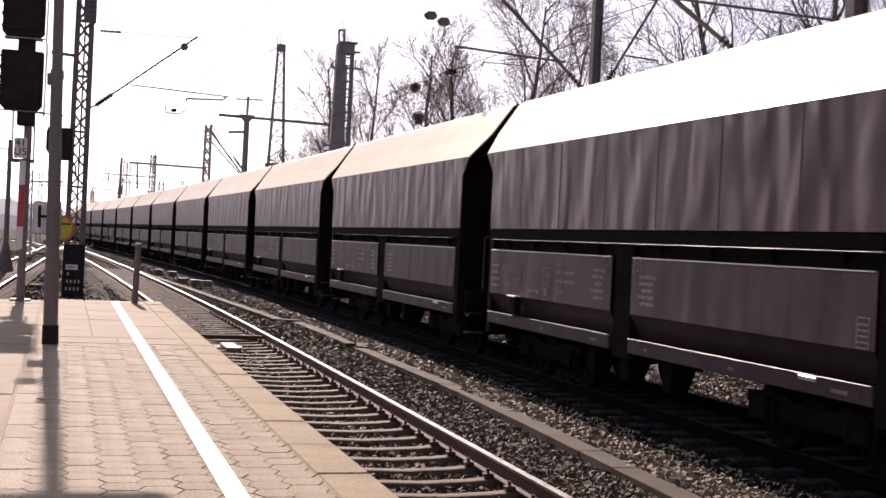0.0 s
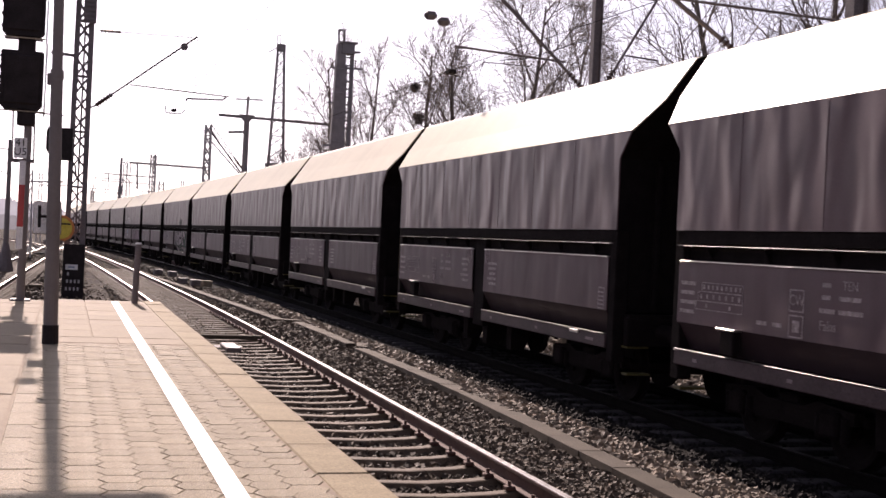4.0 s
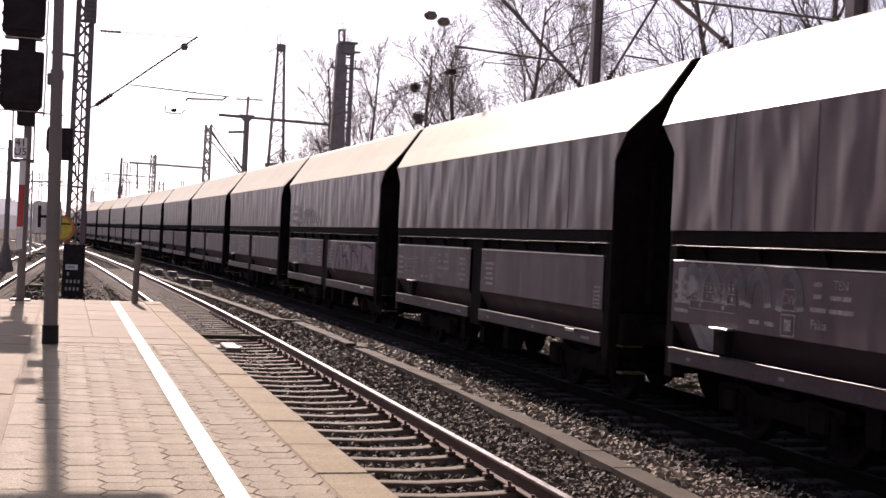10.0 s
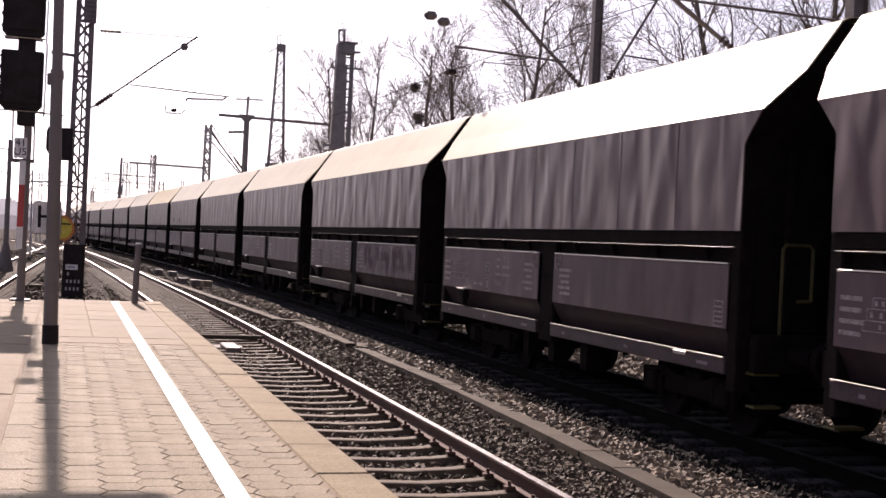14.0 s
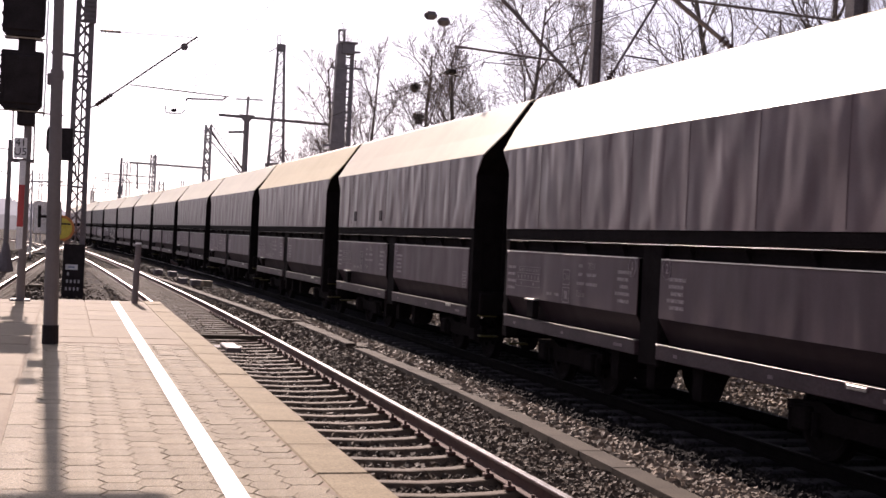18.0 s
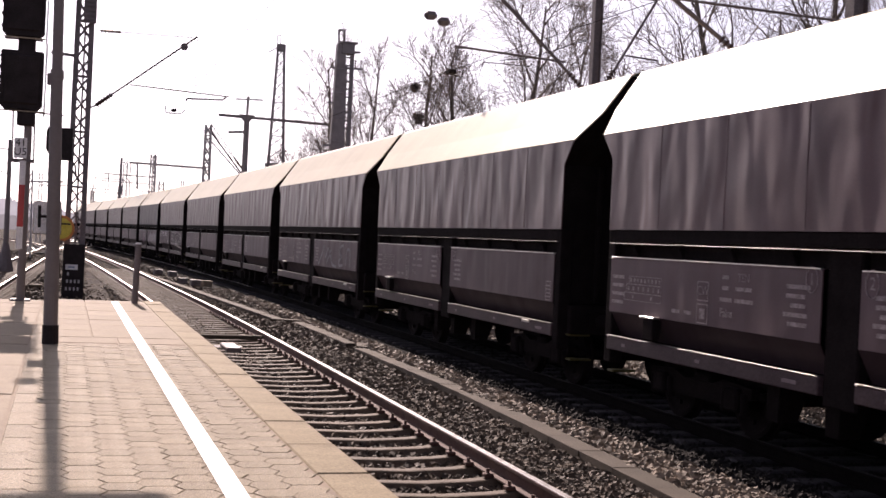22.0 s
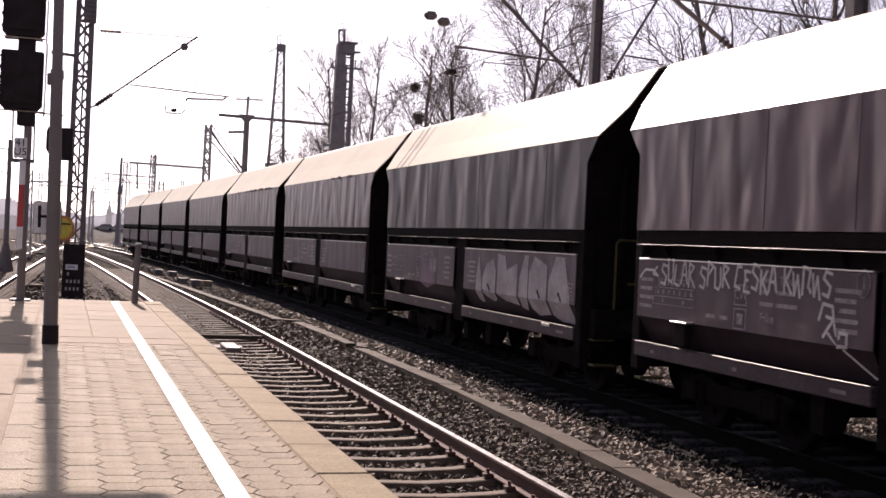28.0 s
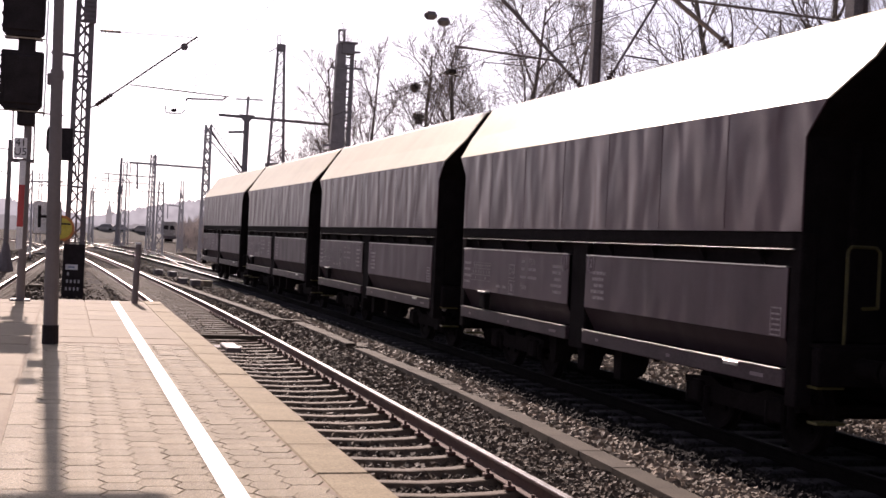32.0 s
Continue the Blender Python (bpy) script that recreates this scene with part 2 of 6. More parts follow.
# body colour of the far locomotive and cars, lightened for haze
M["far_wall"] = material("far_vehicle_hazed", (0.30, 0.27, 0.25), (0.38, 0.35, 0.32), rough=0.9, scale=0.3, fine=3, bump=0)
M["grass"] = material("winter_grass", (0.040, 0.036, 0.032), (0.064, 0.057, 0.051), rough=0.95, scale=0.4, fine=14, bump=0.6, depth=0.05)
M["soot"] = material("soot_on_roof", (0.16, 0.14, 0.12), (0.30, 0.27, 0.24), rough=0.8, scale=3, fine=30, bump=0)


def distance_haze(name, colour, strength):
    """Plain far distance: its own glow stands in for bright backlit haze."""
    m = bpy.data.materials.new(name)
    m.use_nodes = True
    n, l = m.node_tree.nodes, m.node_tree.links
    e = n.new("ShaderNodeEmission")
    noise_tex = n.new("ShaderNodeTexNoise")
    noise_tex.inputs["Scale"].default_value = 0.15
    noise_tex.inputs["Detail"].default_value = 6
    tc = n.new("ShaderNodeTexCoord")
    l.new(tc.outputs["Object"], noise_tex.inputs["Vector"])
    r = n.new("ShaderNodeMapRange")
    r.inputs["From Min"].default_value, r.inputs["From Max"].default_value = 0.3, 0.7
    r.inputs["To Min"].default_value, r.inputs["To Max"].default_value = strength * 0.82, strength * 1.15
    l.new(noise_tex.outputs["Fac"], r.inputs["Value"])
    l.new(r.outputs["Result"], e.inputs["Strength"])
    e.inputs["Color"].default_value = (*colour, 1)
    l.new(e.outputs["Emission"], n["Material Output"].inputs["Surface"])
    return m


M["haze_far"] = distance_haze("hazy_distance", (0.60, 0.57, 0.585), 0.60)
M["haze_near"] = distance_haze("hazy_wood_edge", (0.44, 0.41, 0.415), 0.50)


# ---------------------------------------------------------------- mesh building
class Geo:
    """Collects vertices and faces of one mesh."""

    def __init__(self):
        self.v, self.f = [], []

    def add(self, verts, faces):
        k = len(self.v)
        self.v.extend(tuple(p) for p in verts)
        self.f.extend(tuple(i + k for i in q) for q in faces)
        return self

    def box(self, x0, x1, y0, y1, z0, z1, b=0.0):
        if not b:
            p = [(x, y, z) for x in (x0, x1) for y in (y0, y1) for z in (z0, z1)]
            return self.add(p, [(0, 1, 3, 2), (4, 6, 7, 5), (0, 4, 5, 1), (2, 3, 7, 6), (0, 2, 6, 4), (1, 5, 7, 3)])
        c = ((x0 + x1) / 2, (y0 + y1) / 2, (z0 + z1) / 2)
        h = ((x1 - x0) / 2, (y1 - y0) / 2, (z1 - z0) / 2)
        verts, ix = [], {}
        for sx in (-1, 1):
            for sy in (-1, 1):
                for sz in (-1, 1):
                    s = (sx, sy, sz)
                    for a in range(3):
                        ix[s, a] = len(verts)
                        verts.append([c[j] + s[j] * (h[j] - (0 if j == a else b)) for j in range(3)])
        faces = []
        for a in range(3):
            o1, o2 = (a + 1) % 3, (a + 2) % 3
            for sa in (-1, 1):
                ring = []
                for s1, s2 in ((-1, -1), (1, -1), (1, 1), (-1, 1)):
                    s = [0, 0, 0]
                    s[a], s[o1], s[o2] = sa, s1, s2
                    ring.append(ix[tuple(s), a])
                faces.append(ring if sa > 0 else ring[::-1])
            for s1 in (-1, 1):
                for s2 in (-1, 1):
                    lo, hi = [0, 0, 0], [0, 0, 0]
                    lo[a], hi[a] = -1, 1
                    lo[o1] = hi[o1] = s1
                    lo[o2] = hi[o2] = s2
                    q = [ix[tuple(lo), o1], ix[tuple(hi), o1], ix[tuple(hi), o2], ix[tuple(lo), o2]]
                    faces.append(q if s1 * s2 < 0 else q[::-1])
        for sx in (-1, 1):
            for sy in (-1, 1):
                for sz in (-1, 1):
                    s = (sx, sy, sz)
                    q = [ix[s, 0], ix[s, 1], ix[s, 2]]
                    faces.append(q if sx * sy * sz > 0 else q[::-1])
        return self.add(verts, faces)

    def tube(self, a, b, r0, r1=None, n=10, caps=True):
        a, b = Vector(a), Vector(b)
        r1 = r0 if r1 is None else r1
        d = (b - a).normalized()
        u = d.orthogonal().normalized()
        w = d.cross(u)
        p = []
        for c, r in ((a, r0), (b, r1)):
            for i in range(n):
                g = 2 * math.pi * i / n
                p.append(c + u * (r * math.cos(g)) + w * (r * math.sin(g)))
        f = [(i, (i + 1) % n, n + (i + 1) % n, n + i) for i in range(n)]
        if caps:
            f += [tuple(range(n))[::-1], tuple(range(n, 2 * n))]
        return self.add(p, f)

    def path(self, pts, r, n=8):
        for a, b in zip(pts, pts[1:]):
            self.tube(a, b, r, r, n)
        return self

    def bar(self, a, b, w, h):
        """A flat bar or angle of section w x h between two points."""
        a, b = Vector(a), Vector(b)
        d = (b - a).normalized()
        u = d.cross(Vector((0, 1, 0)))
        u = (u if u.length > 0.1 else d.cross(Vector((1, 0, 0)))).normalized()
        v = d.cross(u)
        p = []
        for c in (a, b):
            for s, t in ((-1, -1), (1, -1), (1, 1), (-1, 1)):
                p.append(c + u * (s * w / 2) + v * (t * h / 2))
        return self.add(p, [(0, 1, 5, 4), (1, 2, 6, 5), (2, 3, 7, 6), (3, 0, 4, 7), (3, 2, 1, 0), (4, 5, 6, 7)])

    def prism(self, outline, y0, y1):
        """An (x, z) outline drawn out along y."""
        n = len(outline)
        p = [(x, y0, z) for x, z in outline] + [(x, y1, z) for x, z in outline]
        f = [(i, (i + 1) % n, n + (i + 1) % n, n + i) for i in range(n)]
        return self.add(p, f + [tuple(range(n))[::-1], tuple(range(n, 2 * n))])

    def turned(self, profile, axis_at, n=20, axis="x"):
        """A turned body: (along, radius) pairs about an axis."""
        p, f = [], []
        for s, r in profile:
            for i in range(n):
                g = 2 * math.pi * i / n
                q = (s, r * math.cos(g), r * math.sin(g))
                if axis == "y":
                    q = (q[1], q[0], q[2])
                if axis == "z":
                    q = (q[1], q[2], q[0])
                p.append([q[j] + axis_at[j] for j in range(3)])
        for k in range(len(profile) - 1):
            for i in range(n):
                j = (i + 1) % n
                f.append((k * n + i, k * n + j, (k + 1) * n + j, (k + 1) * n + i))
        k = (len(profile) - 1) * n
        f += [tuple(range(n))[::-1], tuple(range(k, k + n))]
        return self.add(p, f)

    def mesh(self, name, mat, smooth=False, fix=True):
        me = bpy.data.meshes.new(name)
        me.from_pydata(self.v, [], self.f)
        if fix and len(self.f) < 20000:
            bm = bmesh.new()
            bm.from_mesh(me)
            bmesh.ops.recalc_face_normals(bm, faces=bm.faces)
            bm.to_mesh(me)
            bm.free()
        if smooth:
            me.shade_smooth()
        for m in (mat if isinstance(mat, (list, tuple)) else (mat,)):
            me.materials.append(m)
        me.update()
        return me


def part(name, geo, mat, parent, label="", at=None, smooth=False):
    """Links a Geo (or a mesh) as one mesh object under a thing or a part."""
    ob = new(name, geo.mesh(name, mat, smooth) if isinstance(geo, Geo) else geo)
    ob.parent = parent
    if at is not None:
        ob.matrix_basis = at if isinstance(at, Matrix) else Matrix.Translation(at)
    return tagged(ob, label)


def thing(name, label, category, at=(0, 0, 0), group="", kind=""):
    ob = new(name)
    ob.empty_display_size = 0.2
    ob.matrix_basis = at if isinstance(at, Matrix) else Matrix.Translation(at)
    return tagged(ob, label, category, group, kind)


def letters(name, text, size, parent, mat, at):
    c = bpy.data.curves.new(name, "FONT")
    c.body, c.size, c.align_x, c.align_y, c.extrude = text, size, "CENTER", "CENTER", 0.001
    tmp = bpy.data.objects.new(name, c)
    scene.collection.objects.link(tmp)
    bpy.context.view_layer.update()
    me = bpy.data.meshes.new_from_object(tmp.evaluated_get(bpy.context.evaluated_depsgraph_get()))
    bpy.data.objects.remove(tmp)
    me.materials.clear()
    me.materials.append(mat)
    ob = new(name, me)
    ob.parent = parent
    ob.matrix_basis = at
    return ob


# the train's line bends away to the left, then straightens
def bend(y):
    if y <= 0:
        return 0.0
    if y <= 130:
        return -0.00026 * y * y
    return -0.00026 * 130 * 130 - 0.0676 * 60 * (1 - math.exp(-(y - 130) / 60))


TRAIN_X, TRAIN_Z = 8.59, -0.08


def train_x(y):
    return TRAIN_X + bend(y)


def heading(y):
    return -math.degrees(math.atan((bend(y + 0.5) - bend(y - 0.5))))


def platform_x(y):
    """The platform track runs straight past the platform and then swings to the left."""
    if y <= 20:
        return 3.276
    if y <= 36:
        return 3.276 - 0.014 * (y - 20) ** 2 / 32 - 0.00023 * max(0.0, y - 28) ** 2
    return 3.276 - 0.014 * (y - 28) - 0.00023 * (y - 28) ** 2


def through_points(points):
    """A smooth line x(y) through (y, x) points."""
    def xs(y):
        k = max(0, min(len(points) - 2, sum(1 for q in points[1:] if q[0] < y)))
        (y0, x0), (y1, x1) = points[k], points[k + 1]
        (ya, xa), (yb, xb) = points[max(k - 1, 0)], points[min(k + 2, len(points) - 1)]
        m0, m1 = (x1 - xa) / (y1 - ya), (xb - x0) / (yb - y0)
        t, d = (y - y0) / (y1 - y0), y1 - y0
        return x0 * (2 * t ** 3 - 3 * t * t + 1) + m0 * d * (t ** 3 - 2 * t * t + t) + x1 * (3 * t * t - 2 * t ** 3) + m1 * d * (t ** 3 - t * t)
    return xs


# ---------------------------------------------------------------- ground, platform, tracks
def sweep(profile, xs, ys, closed=True):
    """A section of (x, z) points carried along a line x = xs(y)."""
    g, n = Geo(), len(profile)
    pts = [(x + xs(y), y, z) for y in ys for x, z in profile]
    faces = []
    for k in range(len(ys) - 1):
        for i in range(n if closed else n - 1):
            j = (i + 1) % n
            faces.append((k * n + i, k * n + j, (k + 1) * n + j, (k + 1) * n + i))
    if closed:
        k = (len(ys) - 1) * n
        faces += [tuple(range(n))[::-1], tuple(range(k, k + n))]
    return g.add(pts, faces)


def build_ground():
    g = Geo()
    g.add([(-1800, -1500, -0.34), (1800, -1500, -0.34), (1800, 2600, -0.34), (-1800, 2600, -0.34)], [(0, 1, 2, 3)])
    tagged(new("ground", g.mesh("ground", M["ground"])), "brown gravelly railway ground reaching to the horizon", "ground", kind="structure")
    ys = [-30, 0, 10, 20, 30, 40, 55, 70, 90, 110, 130, 150, 180, 220, 300, 420]
    near = sweep([(-2.3, -0.335), (-1.7, -0.275), (1.7, -0.275), (2.2, -0.335)], platform_x, [-30, 20, 36, 50, 65, 80, 95, 110, 130, 150])
    tagged(new("track_bed", near.mesh("track_bed", M["ground"])), "grey stone ballast bed under the platform track", "track bed", kind="structure")
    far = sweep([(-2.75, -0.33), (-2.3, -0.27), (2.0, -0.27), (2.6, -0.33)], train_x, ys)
    tagged(new("track_bed", far.mesh("track_bed", M["bed_shaded"])), "ballast bed coloured dark for the shade along the train", "track bed", kind="structure")


RAIL = [(-0.07, -0.16), (0.07, -0.16), (0.07, -0.148), (0.012, -0.125), (0.012, -0.045), (0.036, -0.03), (0.036, -0.006), (0.028, 0.0),
        (-0.028, 0.0), (-0.036, -0.006), (-0.036, -0.03), (-0.012, -0.045), (-0.012, -0.125), (-0.07, -0.148)]


def build_track(label, xs, ys, z, sleeper_mesh, sleepers, clip_mesh=None, flank="rail_side"):
    track = thing("railway_track", label, "railway track", (0, 0, z), kind="structure")
    shine = "rail_throat" if "throat" in label else "rail_head"
    for side in (-0.7525, 0.7525):
        rail = part("rail", sweep(RAIL, lambda y: xs(y) + side, ys), M[flank], track, "rust-brown rail with a polished head")
        # the through track's heads are coloured dark for shade up to y = 50
        for stretch, head in ((ys, shine),) if flank == "rail_side" else (([y for y in ys if y <= 50], "rail_shaded"), ([y for y in ys if y >= 50], "rail_head")):
            part("running_surface", sweep([(-0.033, 0.0), (0.033, 0.0), (0.030, 0.004), (-0.030, 0.004)], lambda y: xs(y) + side, stretch), M[head], rail, "bright polished running surface")
    for y in sleepers:
        turn = math.atan((xs(y + 0.5) - xs(y - 0.5)))
        at = Matrix.Translation((xs(y), y, 0)) @ Matrix.Rotation(-turn, 4, "Z")
        part("sleeper", sleeper_mesh, None, track, at=at)
        if clip_mesh and 2 < y < 34:
            for side in (-0.7525, 0.7525):
                part("rail_fastening", clip_mesh, None, track, at=at @ Matrix.Translation((side, 0, 0)))
    return track


def steel_sleeper():
    line = [(-1.25, -0.235), (-1.05, -0.175), (-0.78, -0.162), (-0.45, -0.19), (0, -0.205), (0.45, -0.19), (0.78, -0.162), (1.05, -0.175), (1.25, -0.235)]
    g, p, f = Geo(), [], []
    for x, z in line:
        p += [(x, -0.125, z - 0.085), (x, -0.075, z - 0.006), (x, -0.06, z), (x, 0.06, z), (x, 0.075, z - 0.006), (x, 0.125, z - 0.085)]
    for k in range(len(line) - 1):
        for i in range(5):
            f.append((k * 6 + i, (k + 1) * 6 + i, (k + 1) * 6 + i + 1, k * 6 + i + 1))
    f += [(0, 1, 2, 3, 4, 5), tuple(range(len(p) - 6, len(p)))[::-1]]
    return g.add(p, f).mesh("sleeper", M["sleeper_steel"])


def build_tracks():
    steel = steel_sleeper()
    clip = Geo()
    for s in (-1, 1):
        clip.box(min(s * 0.06, s * 0.15), max(s * 0.06, s * 0.15), -0.05, 0.05, -0.165, -0.125, 0.008)
        clip.tube((s * 0.105, 0, -0.14), (s * 0.105, 0, -0.085), 0.017, n=6)
    clip = clip.mesh("rail_fastening", M["rail_side"])
    wood = Geo().box(-1.3, 1.3, -0.13, 0.13, -0.31, -0.155, 0.015).mesh("sleeper", M["sleeper_dark"])
    build_track("platform track with polished rails on steel sleepers", platform_x, [-30, 0, 20, 24, 28, 32, 36, 42, 48, 54, 60, 66, 72, 78, 84, 90, 96, 102, 110, 118, 126, 134, 142, 150], 0.0,
                steel, [3.34 + 0.6 * i for i in range(-54, 110)], clip)
    ys = [-30, 0, 8, 16, 24, 32, 40, 50, 60, 70, 80, 90, 100, 110, 120, 130, 140, 155, 170, 190, 220, 260, 320, 420]
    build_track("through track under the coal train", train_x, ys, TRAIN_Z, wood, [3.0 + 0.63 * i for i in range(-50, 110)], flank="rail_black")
    # the line on the other side of the platform
    build_track("second platform track beyond the island platform", lambda y: -3.62 + 0.0225 * y, [-30, 60, 120, 175], 0.0, steel,
                [30 + 0.62 * i for i in range(70)])
    # tracks of the station throat
    for points in (((66, 7.46), (80, 7.60), (93, 8.05), (110, 8.45), (130, 8.0), (146, 6.2), (162, 3.2), (178, -1.0)),
                   ((100, -1.37), (120, -2.3), (145, -4.4), (178, -8.4)),
                   ((112, 0.45), (126, 1.2), (142, 2.6), (160, 4.6), (190, 9.0))):
        y0, y1 = points[0][0], points[-1][0]
        build_track("station throat track curving away", through_points(points), [y0 + (y1 - y0) * i / 22 for i in range(23)], -0.07, wood,
                    [y0 + 0.65 * i for i in range(int((min(y1, 135) - y0) / 0.65))])


def build_platform():
    p = thing("platform", "island platform with hexagon pavers and a white safety line", "platform", kind="structure")
    core = Geo().add([(1.56, 21.72, -0.34), (1.56, -14, -0.34), (-2.6, -14, -0.34), (-1.75, 21.72, -0.34),
                      (1.56, 21.72, 0.7545), (1.56, -14, 0.7545), (-2.6, -14, 0.7545), (-1.75, 21.72, 0.7545)],
                     [(0, 1, 2, 3), (4, 7, 6, 5), (0, 4, 5, 1), (1, 5, 6, 2), (2, 6, 7, 3), (3, 7, 4, 0)])
    part("platform_core", core, M["joint"], p, "concrete core with dark sandy joints")
    # edge slabs with an overhanging nose
    slab = Geo().box(1.343, 1.635, -0.459, 0.459, 0.66, 0.762, 0.008).mesh("edge_slab", M["edge_slab"])
    for i in range(-15, 24):
        part("edge_slab", slab, None, p, at=Matrix.Translation((random.uniform(-0.004, 0.004), 0.545 + 0.93 * i - 0.03, random.uniform(-0.003, 0.003))))
    # plain slabs past the pavers and along the other side
    plain = Geo().box(-0.2455, 0.2455, -0.459, 0.459, 0.70, 0.758, 0.006).mesh("platform_slab", M["slab"])
    for i in range(8):
        for j in range(3):
            part("platform_slab", plain, None, p, at=Matrix.Translation((-0.03 + 0.5 * j + 0.13, 15.27 + 0.93 * i - 0.02, random.uniform(-0.002, 0.002))))
    wide = Geo().box(-0.59, 0.59, -0.49, 0.49, 0.70, 0.758, 0.006).mesh("platform_slab", M["slab"])
    for i in range(-19, 17):
        part("platform_slab", wide, None, p, at=Matrix.Translation((-0.91, 5.2 + 1.0 * i, random.uniform(-0.003, 0.003))))
    strip = Geo().box(-0.36, 0.36, -0.355, 0.355, 0.70, 0.7585, 0.006).mesh("platform_slab", M["slab"])
    for j in range(2):
        part("platform_slab", strip, None, p, at=Matrix.Translation((0.245 + 0.73 * j, 14.415, 0)))
    border = Geo().box(-0.085, 0.105, -0.247, 0.247, 0.70, 0.7575, 0.004).mesh("border_slab", M["paver"])
    for i in range(-37, 33):
        part("border_slab", border, None, p, at=Matrix.Translation((-0.215, 5.0 + 0.5 * i, random.uniform(-0.002, 0.002))))
    # hexagon pavers with pointed ends
    w, h, tip = 0.181, 0.19, 0.045

    def hexagon(geo, cx, cy, z):
        k, a, b = 0.0022, w / 2, h / 2
        ring = [(-a + tip / 2, b - k), (a - tip / 2 - k, b - k), (a + tip / 2 - k, 0), (a - tip / 2 - k, -b + k), (-a + tip / 2, -b + k), (-a - tip / 2 + k, 0)]
        low = [(cx + x, cy + y, 0.715) for x, y in ring]
        mid = [(cx + x, cy + y, 0.756 + z) for x, y in ring]
        top = [(cx + x * 0.984, cy + y * 0.984, 0.7595 + z) for x, y in ring]
        f = [tuple(range(12, 18))[::-1]]
        for i in range(6):
            j = (i + 1) % 6
            f += [(i, j, 6 + j, 6 + i), (6 + i, 6 + j, 12 + j, 12 + i)]
        geo.add(low + mid + top, f)

    one = Geo()
    hexagon(one, 0, 0, 0)
    one = one.mesh("paver", M["paver"])
    rest = Geo()
    for c in range(8):
        for r in range(-97, 49):
            cx, cy = -0.045 + w * c + 0.005, 4.75 + h * r + (h / 2 if c % 2 else 0)
            if cy > 13.95:
                continue
            if 4.7 < cy < 11.9:
                part("paver", one, None, p, at=pose(cx, cy, random.uniform(-0.0012, 0.0012), random.uniform(-0.2, 0.2), random.uniform(-0.2, 0.2), 0))
            else:
                hexagon(rest, cx, cy, random.uniform(-0.002, 0.002))
    tagged(part("paver_field", rest, M["paver_joined"], p), kind="stuff")
    # white line
    line = Geo()
    for i in range(19):
        y0 = -14 + i * 1.885
        line.box(0.787, 0.902, y0, y0 + 1.884, 0.7625, 0.7655)
    part("safety_line", line, M["white_line"], p, "thick white painted safety line")


build_ground()
build_platform()
build_tracks()


def build_trough():
    t = thing("cable_trough", "concrete cable trough with loose covers between the tracks", "cable trough", kind="structure")
    cover = Geo().box(-0.14, 0.14, -0.4995, 0.4995, -0.26, -0.155, 0.005).mesh("cover", M["trough"])
    y = 6.0
    for i in range(64):
        x = 5.46 + 0.045 * (min(y, 17.5) - 10.0) if y < 25.5 else 5.84 - 0.012 * (y - 26.0) if y < 32 else 5.42 - 0.055 * (y - 33.0)
        if 24.5 < y < 25.5:
            at = pose(5.97, y, 0.02, 0, 3, -13)
        elif 31.5 < y < 32.5:
            at = pose(5.70, 32.3, 0.0, 0, 0, 62)
        else:
            at = pose(x + random.uniform(-0.004, 0.004), y, random.uniform(-0.006, 0.004), random.uniform(-0.3, 0.3), random.uniform(-0.6, 0.6), (-2.6 if y < 17.5 else 0.7 if y < 32 else 3.1) + random.uniform(-0.7, 0.7))
        part("cover", cover, None, t, at=at)
        y += 1.0


build_trough()


# ---------------------------------------------------------------- stones
def stones(name, label, areas, mat, size=(0.015, 0.032)):
    """Loose broken stone: small uneven six-sided lumps over flat strips (x0, x1, y0, y1, z, count, shift along y)."""
    rng = np.random.default_rng(7)
    base = np.array([(x, y, z) for x in (-1, 1) for y in (-1, 1) for z in (-1, 1)], float)
    quads = np.array([(0, 1, 3, 2), (4, 6, 7, 5), (0, 4, 5, 1), (2, 3, 7, 6), (0, 2, 6, 4), (1, 5, 7, 3)])
    V, F, k = [], [], 0
    for x0, x1, y0, y1, z, count, bent in areas:
        ys = y0 + (y1 - y0) * rng.random(count) ** 1.5
        xs = x0 + (x1 - x0) * rng.random(count)
        for x, y in zip(xs, ys):
            s = rng.uniform(*size) * (1.0 if y < 20 else 1.35)
            p = base * (0.72 + 0.5 * rng.random((8, 3))) * s * np.array([1.0, 0.9, 0.7])
            q = rng.normal(size=4)
            q /= np.linalg.norm(q)
            w, a, b, c = q
            R = np.array([[1 - 2 * (b * b + c * c), 2 * (a * b - c * w), 2 * (a * c + b * w)],
                          [2 * (a * b + c * w), 1 - 2 * (a * a + c * c), 2 * (b * c - a * w)],
                          [2 * (a * c - b * w), 2 * (b * c + a * w), 1 - 2 * (a * a + b * b)]])
            V.append(p @ R.T + (x + (bend(y) if bent else 0), y, z + rng.uniform(-0.01, 0.025)))
            F.append(quads + k)
            k += 8
    me = bpy.data.meshes.new(name)
    me.from_pydata(np.concatenate(V).tolist(), [], np.concatenate(F).tolist())
    me.materials.append(mat)
    tagged(new(name, me), label, "ballast", kind="stuff")


stones("ballast", "loose grey track ballast between and beside the rails",
       [(1.75, 4.5, -16, 8, -0.268, 6500, False), (4.5, 5.3, -16, 8, -0.262, 3000, False), (1.75, 4.5, 8, 24, -0.268, 17000, False), (4.5, 5.36, 8, 24, -0.262, 16000, False), (1.5, 5.4, 24, 50, -0.275, 18000, False),
        (5.36, 6.3, 26, 50, -0.24, 7000, False), (5.36, 6.0, 6, 26, -0.275, 5000, False)], M["ballast"], (0.018, 0.036))
